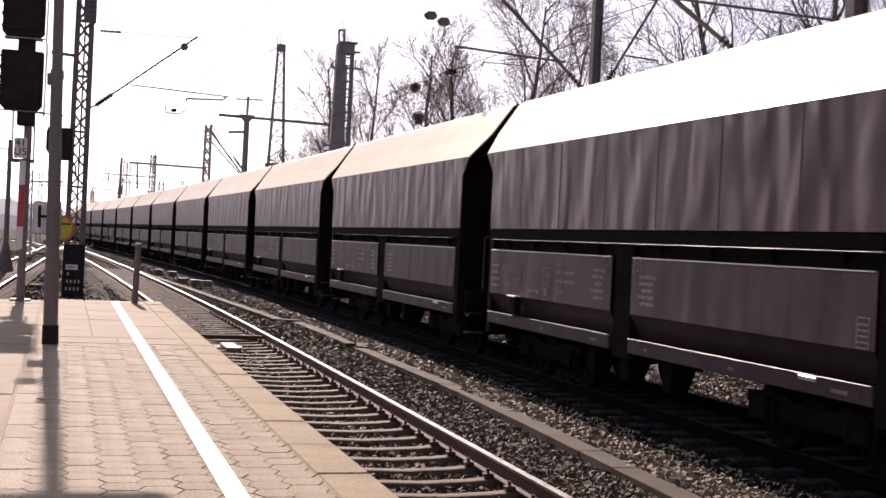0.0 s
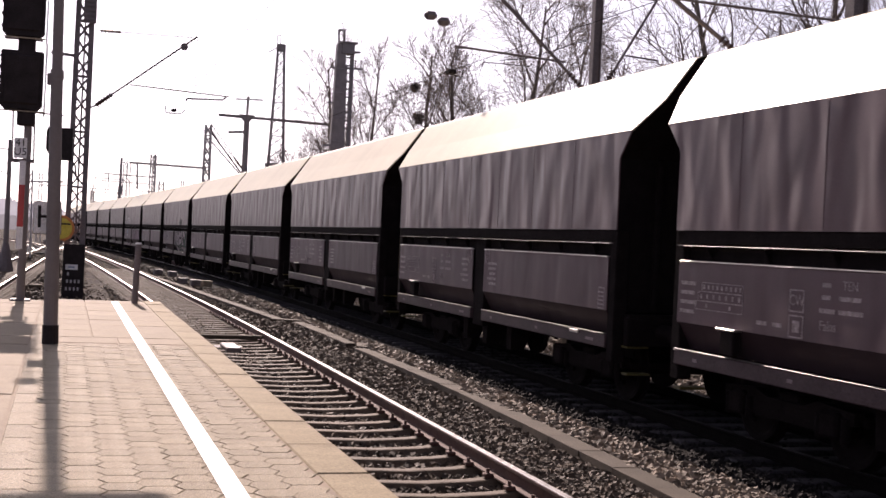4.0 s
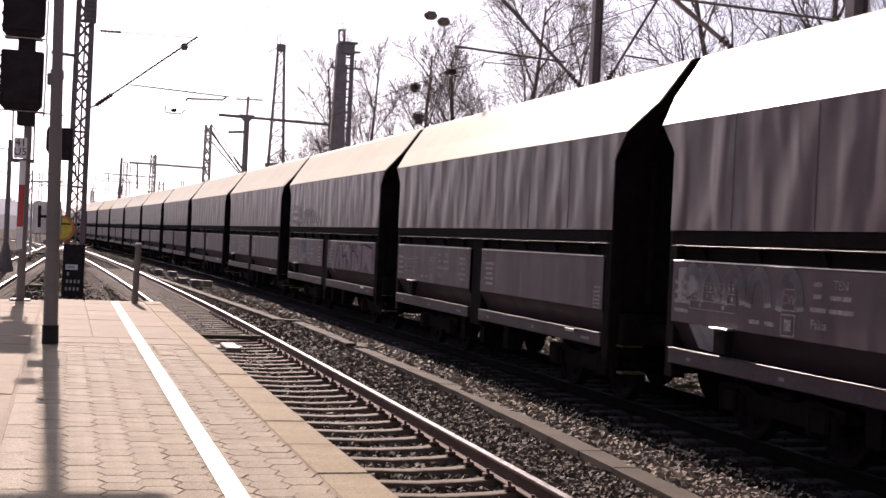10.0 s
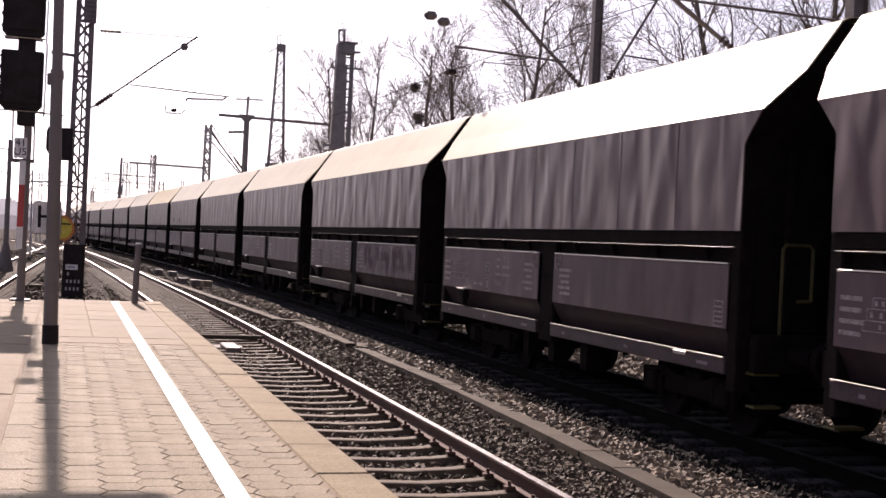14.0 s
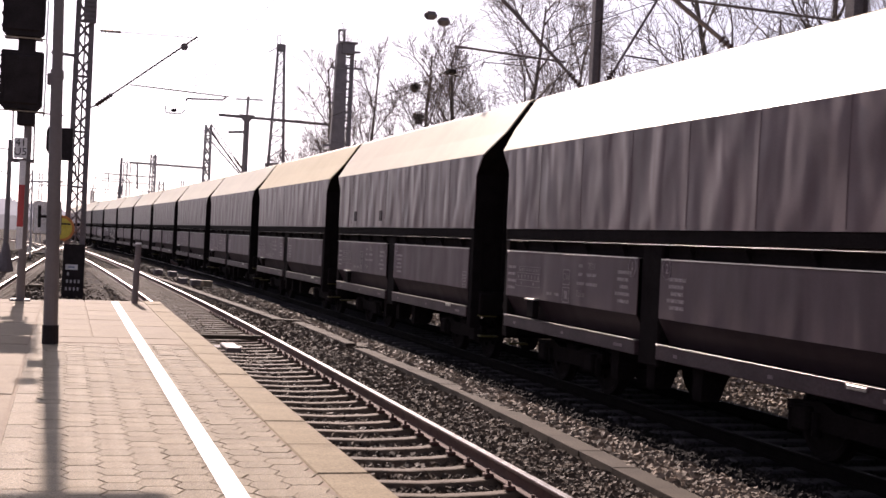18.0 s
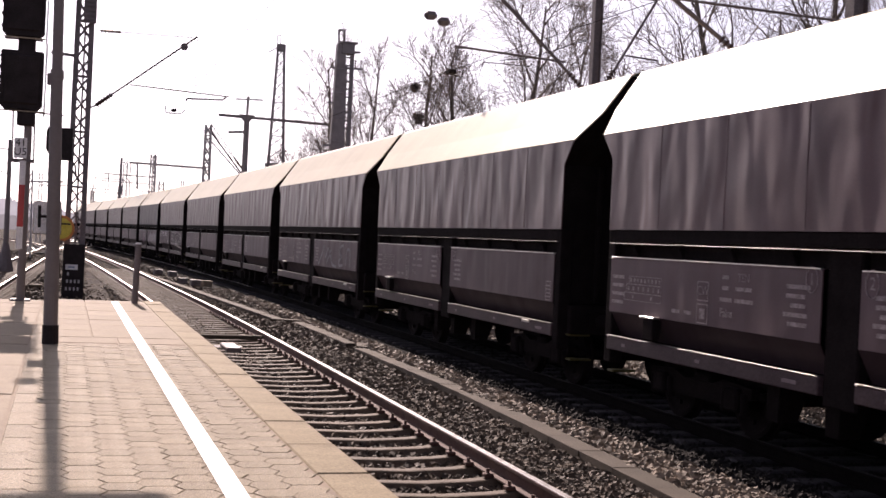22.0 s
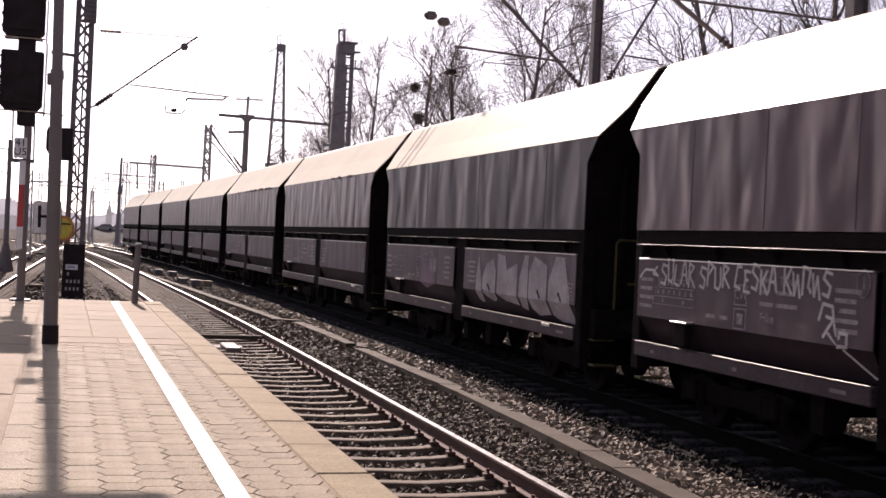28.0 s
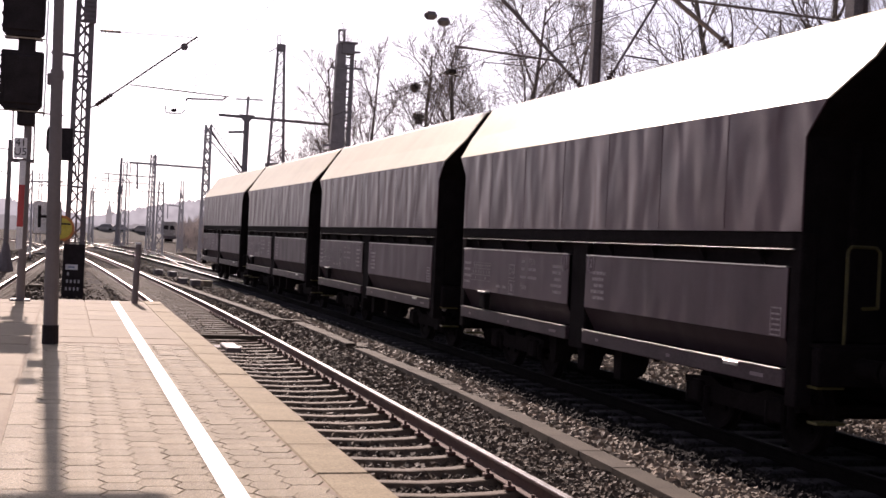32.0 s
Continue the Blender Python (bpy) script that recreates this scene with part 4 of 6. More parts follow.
def paint_all():
    rng = random.Random(4)
    w = WAGONS[22]      # silver letters with dark outlines on a green ground
    patch(w, [(-0.75, 1.02, 1.75), (-1.1, 1.0, 2.0), (-2.4, 1.0, 2.0), (-3.6, 1.0, 2.0), (-4.6, 1.0, 2.0), (-5.15, 1.05, 1.95)], "spray_green", 0.003)
    big = (((-1.25, 1.97), (-1.05, 1.62), (-1.40, 1.75), (-1.32, 1.35), (-1.0, 1.02)), ((-1.70, 1.95), (-1.52, 1.60), (-1.38, 1.30), (-1.40, 1.02)), ((-2.2, 1.96), (-1.85, 1.62), (-1.80, 1.35)),
           ((-2.35, 1.88), (-2.9, 1.86), (-3.35, 1.94), (-3.2, 1.62), (-2.8, 1.50), (-2.25, 1.64)), ((-2.25, 1.50), (-3.0, 1.32), (-3.75, 1.05)), ((-1.95, 1.22), (-2.3, 1.28), (-2.4, 1.04)),
           ((-4.45, 1.80), (-4.1, 1.94), (-3.75, 1.66), (-3.9, 1.38), (-4.35, 1.20), (-4.9, 1.02)))
    for pts in big:
        smooth_stroke(w, pts, 0.36, "spray_black", 0.0045)
    for pts in big:
        smooth_stroke(w, pts, 0.25, "spray_white", 0.006)
    for pts in (((-1.15, 1.8), (-1.25, 1.5)), ((-2.6, 1.72), (-2.7, 1.64)), ((-3.1, 1.72), (-3.2, 1.66)), ((-4.1, 1.75), (-4.0, 1.5), (-4.2, 1.35))):
        stroke(w, pts, 0.035, "spray_black", 0.0075)
    # pale washed arches on the other flap
    for y in (4.95, 4.55, 4.0, 3.5, 2.9):
        smooth_stroke(w, [(y + 0.05, 1.62), (y, 1.85), (y - 0.14, 1.95), (y - 0.28, 1.86), (y - 0.33, 1.64)], 0.13, "spray_faint", 0.0035)
    patch(w, [(5.15, 1.55, 1.95), (4.9, 1.62, 1.97), (4.6, 1.72, 1.96)], "spray_faint", 0.003)
    patch(w, [(4.85, 1.02, 1.30), (4.6, 1.0, 1.31), (4.3, 1.05, 1.30)], "spray_faint", 0.004)
    for y, h in ((-2.15, 0.20), (-2.4, 0.30), (-2.65, 0.14), (-2.9, 0.24)):
        stroke(w, [(y, 2.44), (y - 0.05, 2.44 + h), (y - 0.14, 2.44 + h * 0.6), (y - 0.2, 2.44)], 0.06, "spray_green", 0.008)
    w = WAGONS[20]      # white outline pieces on the upper side
    stroke(w, [(5.32, 2.74), (5.15, 2.80), (4.92, 3.0), (4.75, 2.9), (4.48, 3.06), (4.3, 2.93), (4.05, 3.07), (3.9, 2.9), (3.78, 2.94), (3.74, 2.72), (3.66, 2.43)], 0.058, "spray_tag", 0.006)
    for text, size, y, z in (("CARGOS RULE", 0.19, 4.50, 2.76), ("EVERYTHING AROUND", 0.165, 4.52, 2.54)):
        letters("painted_word", text, size, w, M["spray_tag"], pose(-HW - 0.006, y, z, 90, 0, -90))
    for y, width, top, notch in ((3.58, 0.62, 2.88, 0.30), (3.12, 0.34, 2.92, 0.62), (2.70, 0.62, 2.94, 0.62), (2.12, 0.60, 2.87, 0.55), (1.60, 0.72, 2.82, 0.40)):
        h = top - 2.43
        stroke(w, [(y, 2.44), (y + 0.04, 2.43 + h * 0.3), (y - width * 0.12, 2.43 + h * 0.55), (y - width * 0.2, 2.43 + h * 0.88), (y - width * 0.32, 2.43 + h * 0.78), (y - width * 0.48, top),
                   (y - width * notch - 0.08, 2.43 + h * 0.74), (y - width * 0.80, 2.43 + h * 0.5), (y - width * 0.78, 2.43 + h * 0.3), (y - width, 2.43 + h * 0.14), (y - width * 0.97, 2.44)], 0.056, "spray_tag", 0.006)
        stroke(w, [(y - width * 0.25, 2.45), (y - width * 0.30, 2.43 + h * 0.42), (y - width * 0.5, 2.43 + h * 0.6), (y - width * 0.55, 2.43 + h * 0.3), (y - width * 0.4, 2.43 + h * 0.34)], 0.042, "spray_tag", 0.006)
    for i, y in enumerate((3.55, 3.34, 3.12, 2.92)):      # small stacked tag on the flap
        stroke(w, [(y, 1.80 - 0.01 * i), (y - 0.08, 1.98), (y - 0.12, 1.78), (y - 0.2, 1.97)], 0.028, "spray_blue", 0.006)
        stroke(w, [(y - 0.02, 1.74), (y - 0.1, 1.66 - 0.03 * (i % 2)), (y - 0.18, 1.76)], 0.028, "spray_blue", 0.006)
    for i in range(4):
        y = 3.16 - 0.14 * i
        stroke(w, [(y, 1.50), (y - 0.03, 1.62), (y - 0.10, 1.61), (y - 0.08, 1.50), (y - 0.01, 1.51)], 0.026, "spray_tag", 0.006)
    # large mauve letters with dark outlines on the second flap
    for fill, edges in ((((-1.20, 1.34, 1.50), (-1.42, 1.42, 1.82), (-1.62, 1.60, 1.95), (-1.86, 1.34, 1.93), (-2.0, 1.34, 1.60)), (((-1.18, 1.34), (-1.40, 1.80), (-1.60, 1.97), (-1.84, 1.95)), ((-1.58, 1.60), (-1.66, 1.36), (-1.70, 1.06)))),
                        (((-2.04, 1.34, 1.58), (-2.14, 1.34, 1.64), (-2.30, 1.34, 1.66)), (((-1.88, 1.94), (-1.98, 1.60), (-2.10, 1.66), (-2.30, 1.66), (-2.34, 1.10)), ((-1.98, 1.60), (-2.06, 1.34), (-2.18, 1.08)))),
                        (((-2.42, 1.62, 1.96), (-2.60, 1.58, 1.97), (-2.80, 1.40, 1.86), (-2.92, 1.40, 1.60)), (((-2.36, 1.98), (-2.40, 1.56), (-2.56, 1.48)), ((-2.62, 1.99), (-2.84, 1.86), (-2.94, 1.40)))),
                        (((-3.02, 1.34, 1.98), (-3.10, 1.34, 1.78), (-3.22, 1.34, 1.80)), (((-2.96, 1.98), (-3.0, 1.80), (-3.2, 1.80), (-3.26, 1.10)), ((-2.98, 1.70), (-3.02, 1.12)))),
                        (((-3.30, 1.34, 1.90), (-3.6, 1.34, 1.97), (-3.9, 1.40, 1.95)), (((-3.34, 1.98), (-3.44, 1.7), (-3.6, 1.66), (-3.5, 1.5)), ((-3.95, 1.97), (-3.92, 1.2)))),
                        (((-4.05, 1.34, 1.95), (-4.4, 1.50, 1.97), (-4.9, 1.34, 1.9)), (((-4.02, 1.98), (-4.1, 1.1)), ((-4.4, 1.52), (-4.5, 1.2), (-5.0, 1.1)), ((-4.2, 1.98), (-4.95, 1.9))))):
        patch(w, fill, "spray_mauve", 0.004)
        for pts in edges:
            stroke(w, pts, 0.038, "spray_black", 0.006)
    for i in range(3):
        y = -2.12 - 0.12 * i
        stroke(w, [(y, 1.94), (y - 0.02, 1.76), (y - 0.06, 1.84)], 0.035, "spray_white", 0.007)
    patch(w, [(-0.76, 1.28, 1.44), (-0.88, 1.22, 1.52), (-1.0, 1.20, 1.42)], "spray_mauve", 0.005)
    w = WAGONS[10]      # washed-out pale scrawl
    for pts in (((-0.85, 1.36), (-1.3, 1.68), (-1.5, 1.88), (-1.66, 1.66), (-1.75, 1.58), (-2.0, 1.82), (-2.2, 1.72), (-2.35, 1.76)), ((-1.9, 1.44), (-2.1, 1.58), (-2.35, 1.62), (-2.55, 1.40), (-3.02, 1.36)),
                ((-3.75, 1.92), (-3.45, 1.86), (-3.42, 1.70), (-3.62, 1.62), (-3.36, 1.52), (-3.40, 1.40), (-3.76, 1.42)), ((-4.12, 1.44), (-4.16, 1.78), (-4.5, 1.80), (-4.55, 1.42))):
        smooth_stroke(w, pts, 0.07, "spray_faint", 0.006)
    w = WAGONS[17]      # soft, washed-out pale letters
    washed = (((-1.0, 1.90), (-1.05, 1.50)), ((-1.35, 1.92), (-1.42, 1.62), (-1.60, 1.44), (-1.95, 1.60)), ((-2.05, 1.92), (-2.15, 1.70)), ((-2.5, 1.74), (-2.95, 1.72), (-3.05, 1.50), (-2.75, 1.40)),
              ((-3.5, 1.86), (-3.6, 1.50), (-3.75, 1.40)), ((-3.6, 1.84), (-4.15, 1.80), (-4.3, 1.45)), ((-4.75, 1.92), (-4.8, 1.42)))
    for pts in washed:
        smooth_stroke(w, pts, 0.24, "spray_haze", 0.004)
    for pts in (((-1.28, 1.94), (-1.34, 1.60), (-1.5, 1.54)), ((-2.0, 1.90), (-2.3, 1.62)), ((-3.4, 1.88), (-3.45, 1.40)), ((-4.5, 1.86), (-4.5, 1.40)), ((-3.8, 1.50), (-4.0, 1.58), (-4.1, 1.48))):
        smooth_stroke(w, pts, 0.05, "panel", 0.006)
    for y in (3.6, 1.15):      # two dark hatch plates on another wagon
        part("hatch_plate", Geo().box(-HW - 0.012, -HW + 0.005, y - 0.12, y + 0.12, 2.55, 2.79, 0.004), M["skirt"], WAGONS[14], "small dark square plate")
    w = WAGONS[7]       # long angular tag and outlined block letters
    glyph = {"S": ((0.9, 0.9), (0.3, 1), (0.1, 0.7), (0.8, 0.4), (0.6, 0), (0.05, 0.1)), "U": ((0.05, 1), (0.1, 0.1), (0.6, 0), (0.85, 0.25), (0.8, 1)),
             "L": ((0.2, 1), (0.0, 0.1), (0.7, 0)), "A": ((0.0, 0), (0.35, 1), (0.6, 0.95), (0.9, 0), (0.68, 0.42), (0.2, 0.4)), "R": ((0.1, 0), (0.15, 1), (0.8, 0.85), (0.2, 0.5), (0.95, 0)),
             "F": ((0.1, 0), (0.15, 1), (0.9, 0.95), (0.15, 0.9), (0.12, 0.5), (0.7, 0.48)), "T": ((0.5, 0), (0.5, 0.95), (0.0, 0.95), (1.0, 0.95)), "P": ((0.1, 0), (0.15, 1), (0.85, 0.8), (0.2, 0.45)), "C": ((0.8, 0.95), (0.3, 1), (0.0, 0.1), (0.7, 0)), "E": ((0.85, 0.9), (0.2, 0.95), (0.3, 0.55), (0.6, 0.55), (0.25, 0.5), (0.1, 0.05), (0.85, 0)),
             "K": ((0.1, 1), (0.1, 0), (0.12, 0.45), (0.8, 1), (0.3, 0.5), (0.9, 0)), "v": ((0.0, 1), (0.2, 0.1), (0.5, 0.9), (0.8, 0)), "n": ((0.0, 0), (0.1, 1), (0.8, 0.9), (0.6, 0.3), (0.9, 0.1)), " ": ()}
    y = 4.66
    for i, c in enumerate("SULAR SPUR CESKA KvnvS"):
        lift, tall = (0.015 if i % 2 else -0.02), 0.245 + 0.03 * (i % 3 == 1)
        pts = [(y - 0.165 * a, 1.755 + lift + tall * b) for a, b in glyph[c]]
        if pts:
            stroke(w, pts, 0.034, "spray_tag", 0.006)
        y -= 0.172 if c != " " else 0.10
    stroke(w, [(5.24, 1.80), (5.10, 1.90), (4.86, 1.90), (4.74, 1.83), (4.88, 1.86), (4.78, 1.95)], 0.03, "spray_tag", 0.006)
    stroke(w, [(1.30, 1.54), (1.24, 1.70), (1.08, 1.68), (1.06, 1.56), (1.18, 1.58)], 0.034, "spray_tag", 0.006)
    stroke(w, [(1.22, 1.38), (1.06, 1.56), (1.0, 1.30), (1.14, 1.42)], 0.034, "spray_tag", 0.006)
    stroke(w, [(0.98, 1.30), (0.96, 1.44), (0.84, 1.43), (0.85, 1.31), (0.97, 1.31)], 0.034, "spray_tag", 0.006)
    stroke(w, [(0.90, 1.28), (0.70, 1.15), (0.46, 1.0)], 0.03, "spray_tag", 0.006)
    # block letters: a broad pale outline under dark strokes
    blocks = []
    for text, y0, wide in (("S", -0.80, 0.27), ("T", -1.12, 0.20), ("U", -1.38, 0.26), ("L", -1.70, 0.20), ("A", -1.94, 0.27), ("R", -2.28, 0.36), ("F", -2.95, 0.34), ("A", -3.40, 0.36), ("R", -3.86, 0.44)):
        blocks.append([(y0 - wide * a, 1.42 + 0.50 * b - 0.03 * (y0 < -3)) for a, b in glyph[text]])
    for pts in blocks:
        stroke(w, pts, 0.185, "spray_tag", 0.004)
    for pts in ([(-0.72, 1.36), (-2.0, 1.34), (-3.0, 1.26), (-4.4, 1.18), (-5.0, 1.12)], [(-2.4, 1.42), (-2.8, 1.36), (-3.4, 1.30)]):
        stroke(w, pts, 0.12, "spray_tag", 0.0035)
    for pts in blocks:
        stroke(w, pts, 0.105, "skirt", 0.006)
    for yc, zc, r in ((-4.62, 1.82, 0.10), (-4.66, 1.58, 0.12), (-4.98, 1.70, 0.10)):
        stroke(w, [(yc + r * math.cos(i * 0.7), zc + r * math.sin(i * 0.7)) for i in range(10)], 0.045, "spray_tag", 0.006)
    w = WAGONS[6]       # smeared pale block letters on the newer wagon
    for cols in (((-0.86, 1.2, 1.55), (-0.98, 1.12, 1.94), (-1.16, 1.12, 1.40)), ((-1.20, 1.36, 1.55), (-1.40, 1.22, 1.80), (-1.72, 1.16, 1.88), (-1.86, 1.2, 1.70)), ((-1.95, 1.3, 1.98), (-2.30, 1.2, 1.94), (-2.40, 1.2, 1.72), (-2.88, 1.16, 1.84)),
                 ((-2.98, 1.14, 1.60), (-3.2, 1.10, 1.98), (-3.36, 1.3, 1.98)), ((-3.40, 1.16, 1.70), (-3.62, 1.05, 1.97), (-4.14, 1.10, 1.84)), ((-4.22, 1.10, 1.62), (-4.48, 1.02, 1.99), (-4.80, 1.02, 1.98), (-5.04, 1.0, 1.42))):
        patch(w, cols, "spray_white", 0.004)
    for y in (-1.5, -3.78, -4.62):
        stroke(w, [(y + 0.1, 1.30), (y, 1.44), (y - 0.1, 1.34)], 0.05, "spray_black", 0.007)
    patch(w, [(2.6, 1.3, 1.9), (2.3, 1.2, 1.7), (1.6, 1.3, 1.75)], "spray_mauve", 0.004)
    scribble(w, 1.95, 1.55, 0.5, 0.25, 3, 0.04, "spray_white", 10)
    for y0, wd in ((4.9, 0.10), (4.55, 0.22), (4.0, 0.08)):
        g = Geo()
        for (xa, za, ya), (xb, zb, yb) in (((0.0, 3.71, y0), (0.30, 4.11, y0 + 0.12)), ((0.30, 4.11, y0 + 0.12), (0.69, 4.665, y0 + 0.2))):
            g.add([(-HW + x - 0.005, y, z + 0.004) for x, y, z in ((xa, ya, za), (xa, ya - wd, za), (xb, yb - wd * 0.7, zb), (xb, yb, zb))], [(0, 1, 2, 3)])
        part("soot_streak", g, M["soot"], w, "dark soot streak down the roof")



paint_all()


def bend_eaves(w, places):
    """Buckled edge of the side sheet standing up over the eaves."""
    for y, wide, high in places:
        n, g = 7, Geo()
        ring = []
        for i in range(n + 1):
            t = i / n
            up = 3.708 + high * math.sin(math.pi * t) ** 0.7 * (0.75 + 0.25 * math.sin(5 * t + y))
            ring.append((y - wide * t, up))
        for x in (-HW - 0.016, -HW + 0.004):
            g.add([(x, yy, 3.66) for yy, z in ring] + [(x - 0.02, yy, z) for yy, z in ring], [(i, i + 1, n + 2 + i, n + 1 + i) for i in range(n)])
        part("bent_tab", g, M["side"], w, "buckled edge of the side sheet")


bend_eaves(WAGONS[4], ((2.7, 0.5, 0.020), (1.9, 0.35, 0.030), (0.9, 0.9, 0.025), (-0.3, 0.5, 0.040), (-1.0, 0.7, 0.035), (-2.1, 0.9, 0.050), (-3.4, 1.2, 0.045)))
bend_eaves(WAGONS[5], ((-1.2, 0.35, 0.020), (-2.0, 0.3, 0.030), (-3.1, 0.45, 0.025)))


def run(t):
    """Metres that the train has rolled since the start."""
    late = min(max((t - 14.0) / 4.0, 0.0), 1.0)
    return (((1.0821772e-6 * t - 1.34051156e-4) * t + 6.52742628e-3) * t - 0.138650631) * t * t + 11.547869 * t - 0.03 - 0.08 * late * late * (3 - 2 * late)


def wagon_y(k, t):
    return 23.38 + (2 - k) * LENGTH + 337.22 - run(t) + HB


# ---------------------------------------------------------------- masts and overhead line
def lattice(parent, base, height, w0, w1, leg=0.06, brace=0.03, pitch=0.6, mat="mast", d0=None, d1=None, names=("leg", "brace"), flange=None):
    """A four-legged lattice column: each leg a part, each face's bracing a part."""
    bx, by, bz = base
    d0, d1 = d0 or w0, d1 or w1
    m = M[mat]

    def corner(i, j, t):
        return (bx + i * (w0 + (w1 - w0) * t) / 2, by + j * (d0 + (d1 - d0) * t) / 2, bz + height * t)

    for i in (-1, 1):
        for j in (-1, 1):
            part(names[0], Geo().bar(corner(i, j, 0), corner(i, j, 1), flange or leg, leg), m, parent)
    n = max(3, int(height / pitch))
    for axis, s in ((0, -1), (0, 1), (1, -1), (1, 1)):
        g = Geo()
        for k in range(n):
            t0, t1 = k / n, (k + 1) / n
            a, b = ((-1, s), (1, s)) if axis == 0 else ((s, -1), (s, 1))
            g.bar(corner(*a, t0), corner(*b, t1), brace, brace * 0.5)
            g.bar(corner(*b, t0), corner(*a, t1), brace, brace * 0.5)
            if k % 3 == 0:
                g.bar(corner(*a, t0), corner(*b, t0), brace, brace)
        tagged(part(names[1], g, m, parent), kind="stuff")


def insulator(parent, a, b, r=0.06, discs=6, mat="insulator"):
    a, b = Vector(a), Vector(b)
    g = Geo().tube(a, b, r * 0.35, n=8)
    d = (b - a) / discs
    for i in range(discs):
        c = a + d * (i + 0.5)
        g.tube(c - d * 0.22, c + d * 0.12, r, r * 0.5, 10)
    return part("insulator", g, M[mat], parent, "ribbed brown insulator")


def platform_mast():
    """Lattice mast past the platform's end with its bracket arm over the track."""
    m = thing("catenary_mast", "dark riveted lattice mast with a bracket arm over the track", "catenary mast", (0.29, 42.3, -0.33))
    lattice(m, (0, 0, 0), 12.6, 0.50, 0.40, 0.10, 0.05, 0.60, d0=0.34, d1=0.30, flange=0.17)
    part("cable_duct", Geo().tube((0.02, -0.1, 1.7), (0.02, -0.1, 10.4), 0.03, n=8), M["mast"], m)
    base = part("base_box", Geo().box(-0.34, 0.34, -0.34, 0.34, 0, 1.75, 0.02), M["black"], m, "dark sheeted mast foot")
    part("number_plate", Geo().box(-0.25, 0.13, -0.36, -0.345, 0.92, 1.09, 0.004), M["white_plate"], base, "small white plate with bars")
    part("plate_bar", Geo().box(-0.16, 0.04, -0.364, -0.361, 0.98, 1.03), M["plate_blue"], base)
    # pale squares stand in for daylight through gaps in the mast foot
    for i in range(9):
        x, z = -0.2 + 0.12 * (i % 4) + 0.02 * (i // 4), 0.25 + 0.24 * (i // 4)
        part("rivet_patch", Geo().box(x - 0.03, x + 0.03, -0.352, -0.342, z, z + 0.11, 0.004), M["mast_far"], base)
    arm = part("bracket_tube", Geo().tube((0.4, 0, 6.25), (3.62, 0, 8.84), 0.031, n=10), M["mast"], m, "sloping steel bracket tube")
    insulator(arm, (0.46, 0, 6.30), (0.96, 0, 6.70), 0.16, 6)
    part("pulley", Geo().tube((3.2, -0.03, 8.46), (3.2, 0.03, 8.46), 0.125, n=20), M["mast"], arm, "round dark pulley wheel")
    part("hinge", Geo().tube((0.3, 0, 6.22), (0.47, 0, 6.3), 0.03, n=8), M["mast"], m)
    stay = part("stay_rod", Geo().tube((0.32, 0, 8.74), (3.48, 0, 8.79), 0.013, n=6), M["wire"], m, "thin upper stay rod")
    insulator(stay, (0.5, 0, 8.742), (1.15, 0, 8.752), 0.12, 6)
    part("registration_tube", Geo().tube((1.5, 0, 7.06), (4.75, 0, 6.92), 0.024, n=8), M["mast"], m)
    part("steady_arm", Geo().path([(4.66, 0, 6.92), (4.56, 0, 6.80), (3.36, 0, 6.75), (3.34, 0, 6.66)], 0.03, 6), M["mast"], m)
    part("dropper", Geo().tube((3.62, 0, 8.84), (3.62, 0, 6.98), 0.010, n=5), M["wire"], m)
    control = part("control_box", Geo().prism([(-0.92, 4.6), (-1.02, 4.75), (-1.02, 5.32), (-0.97, 5.46), (-0.21, 5.46), (-0.21, 4.43), (-0.6, 4.43)], -0.5, -0.1), M["black"], m, "dark control box on the mast")
    part("box_bracket", Geo().bar((-0.1, -0.3, 4.3), (-0.05, -0.3, 3.9), 0.06, 0.06), M["mast"], control)
    disc = part("round_sign", Geo().tube((-0.44, -0.36, 2.24), (-0.44, -0.38, 2.24), 0.42, n=36), M["orange"], m, "round yellow sign with an orange ring")
    part("sign_face", Geo().tube((-0.44, -0.383, 2.24), (-0.44, -0.39, 2.24), 0.34, n=36), M["sign_yellow"], disc, "yellow sign face")
    part("face_bar", Geo().box(-0.5, -0.15, -0.396, -0.392, 2.36, 2.41), M["black"], disc)
    box = part("switch_box", Geo().box(-0.05, 0.35, -0.42, -0.30, 8.9, 9.9, 0.02), M["mast"], m, "slatted dark switch box")
    for i in range(6):
        part("slat", Geo().box(-0.04, 0.34, -0.45, -0.42, 8.96 + i * 0.15, 9.04 + i * 0.15, 0.01), M["mast"], box)
    part("side_bracket", Geo().bar((-0.25, 0, 7.85), (-1.0, 0, 7.9), 0.09, 0.09), M["mast"], m)
    part("side_bracket", Geo().bar((-0.28, 0, 4.92), (-0.75, 0, 5.3), 0.08, 0.08), M["mast"], m)
    return m


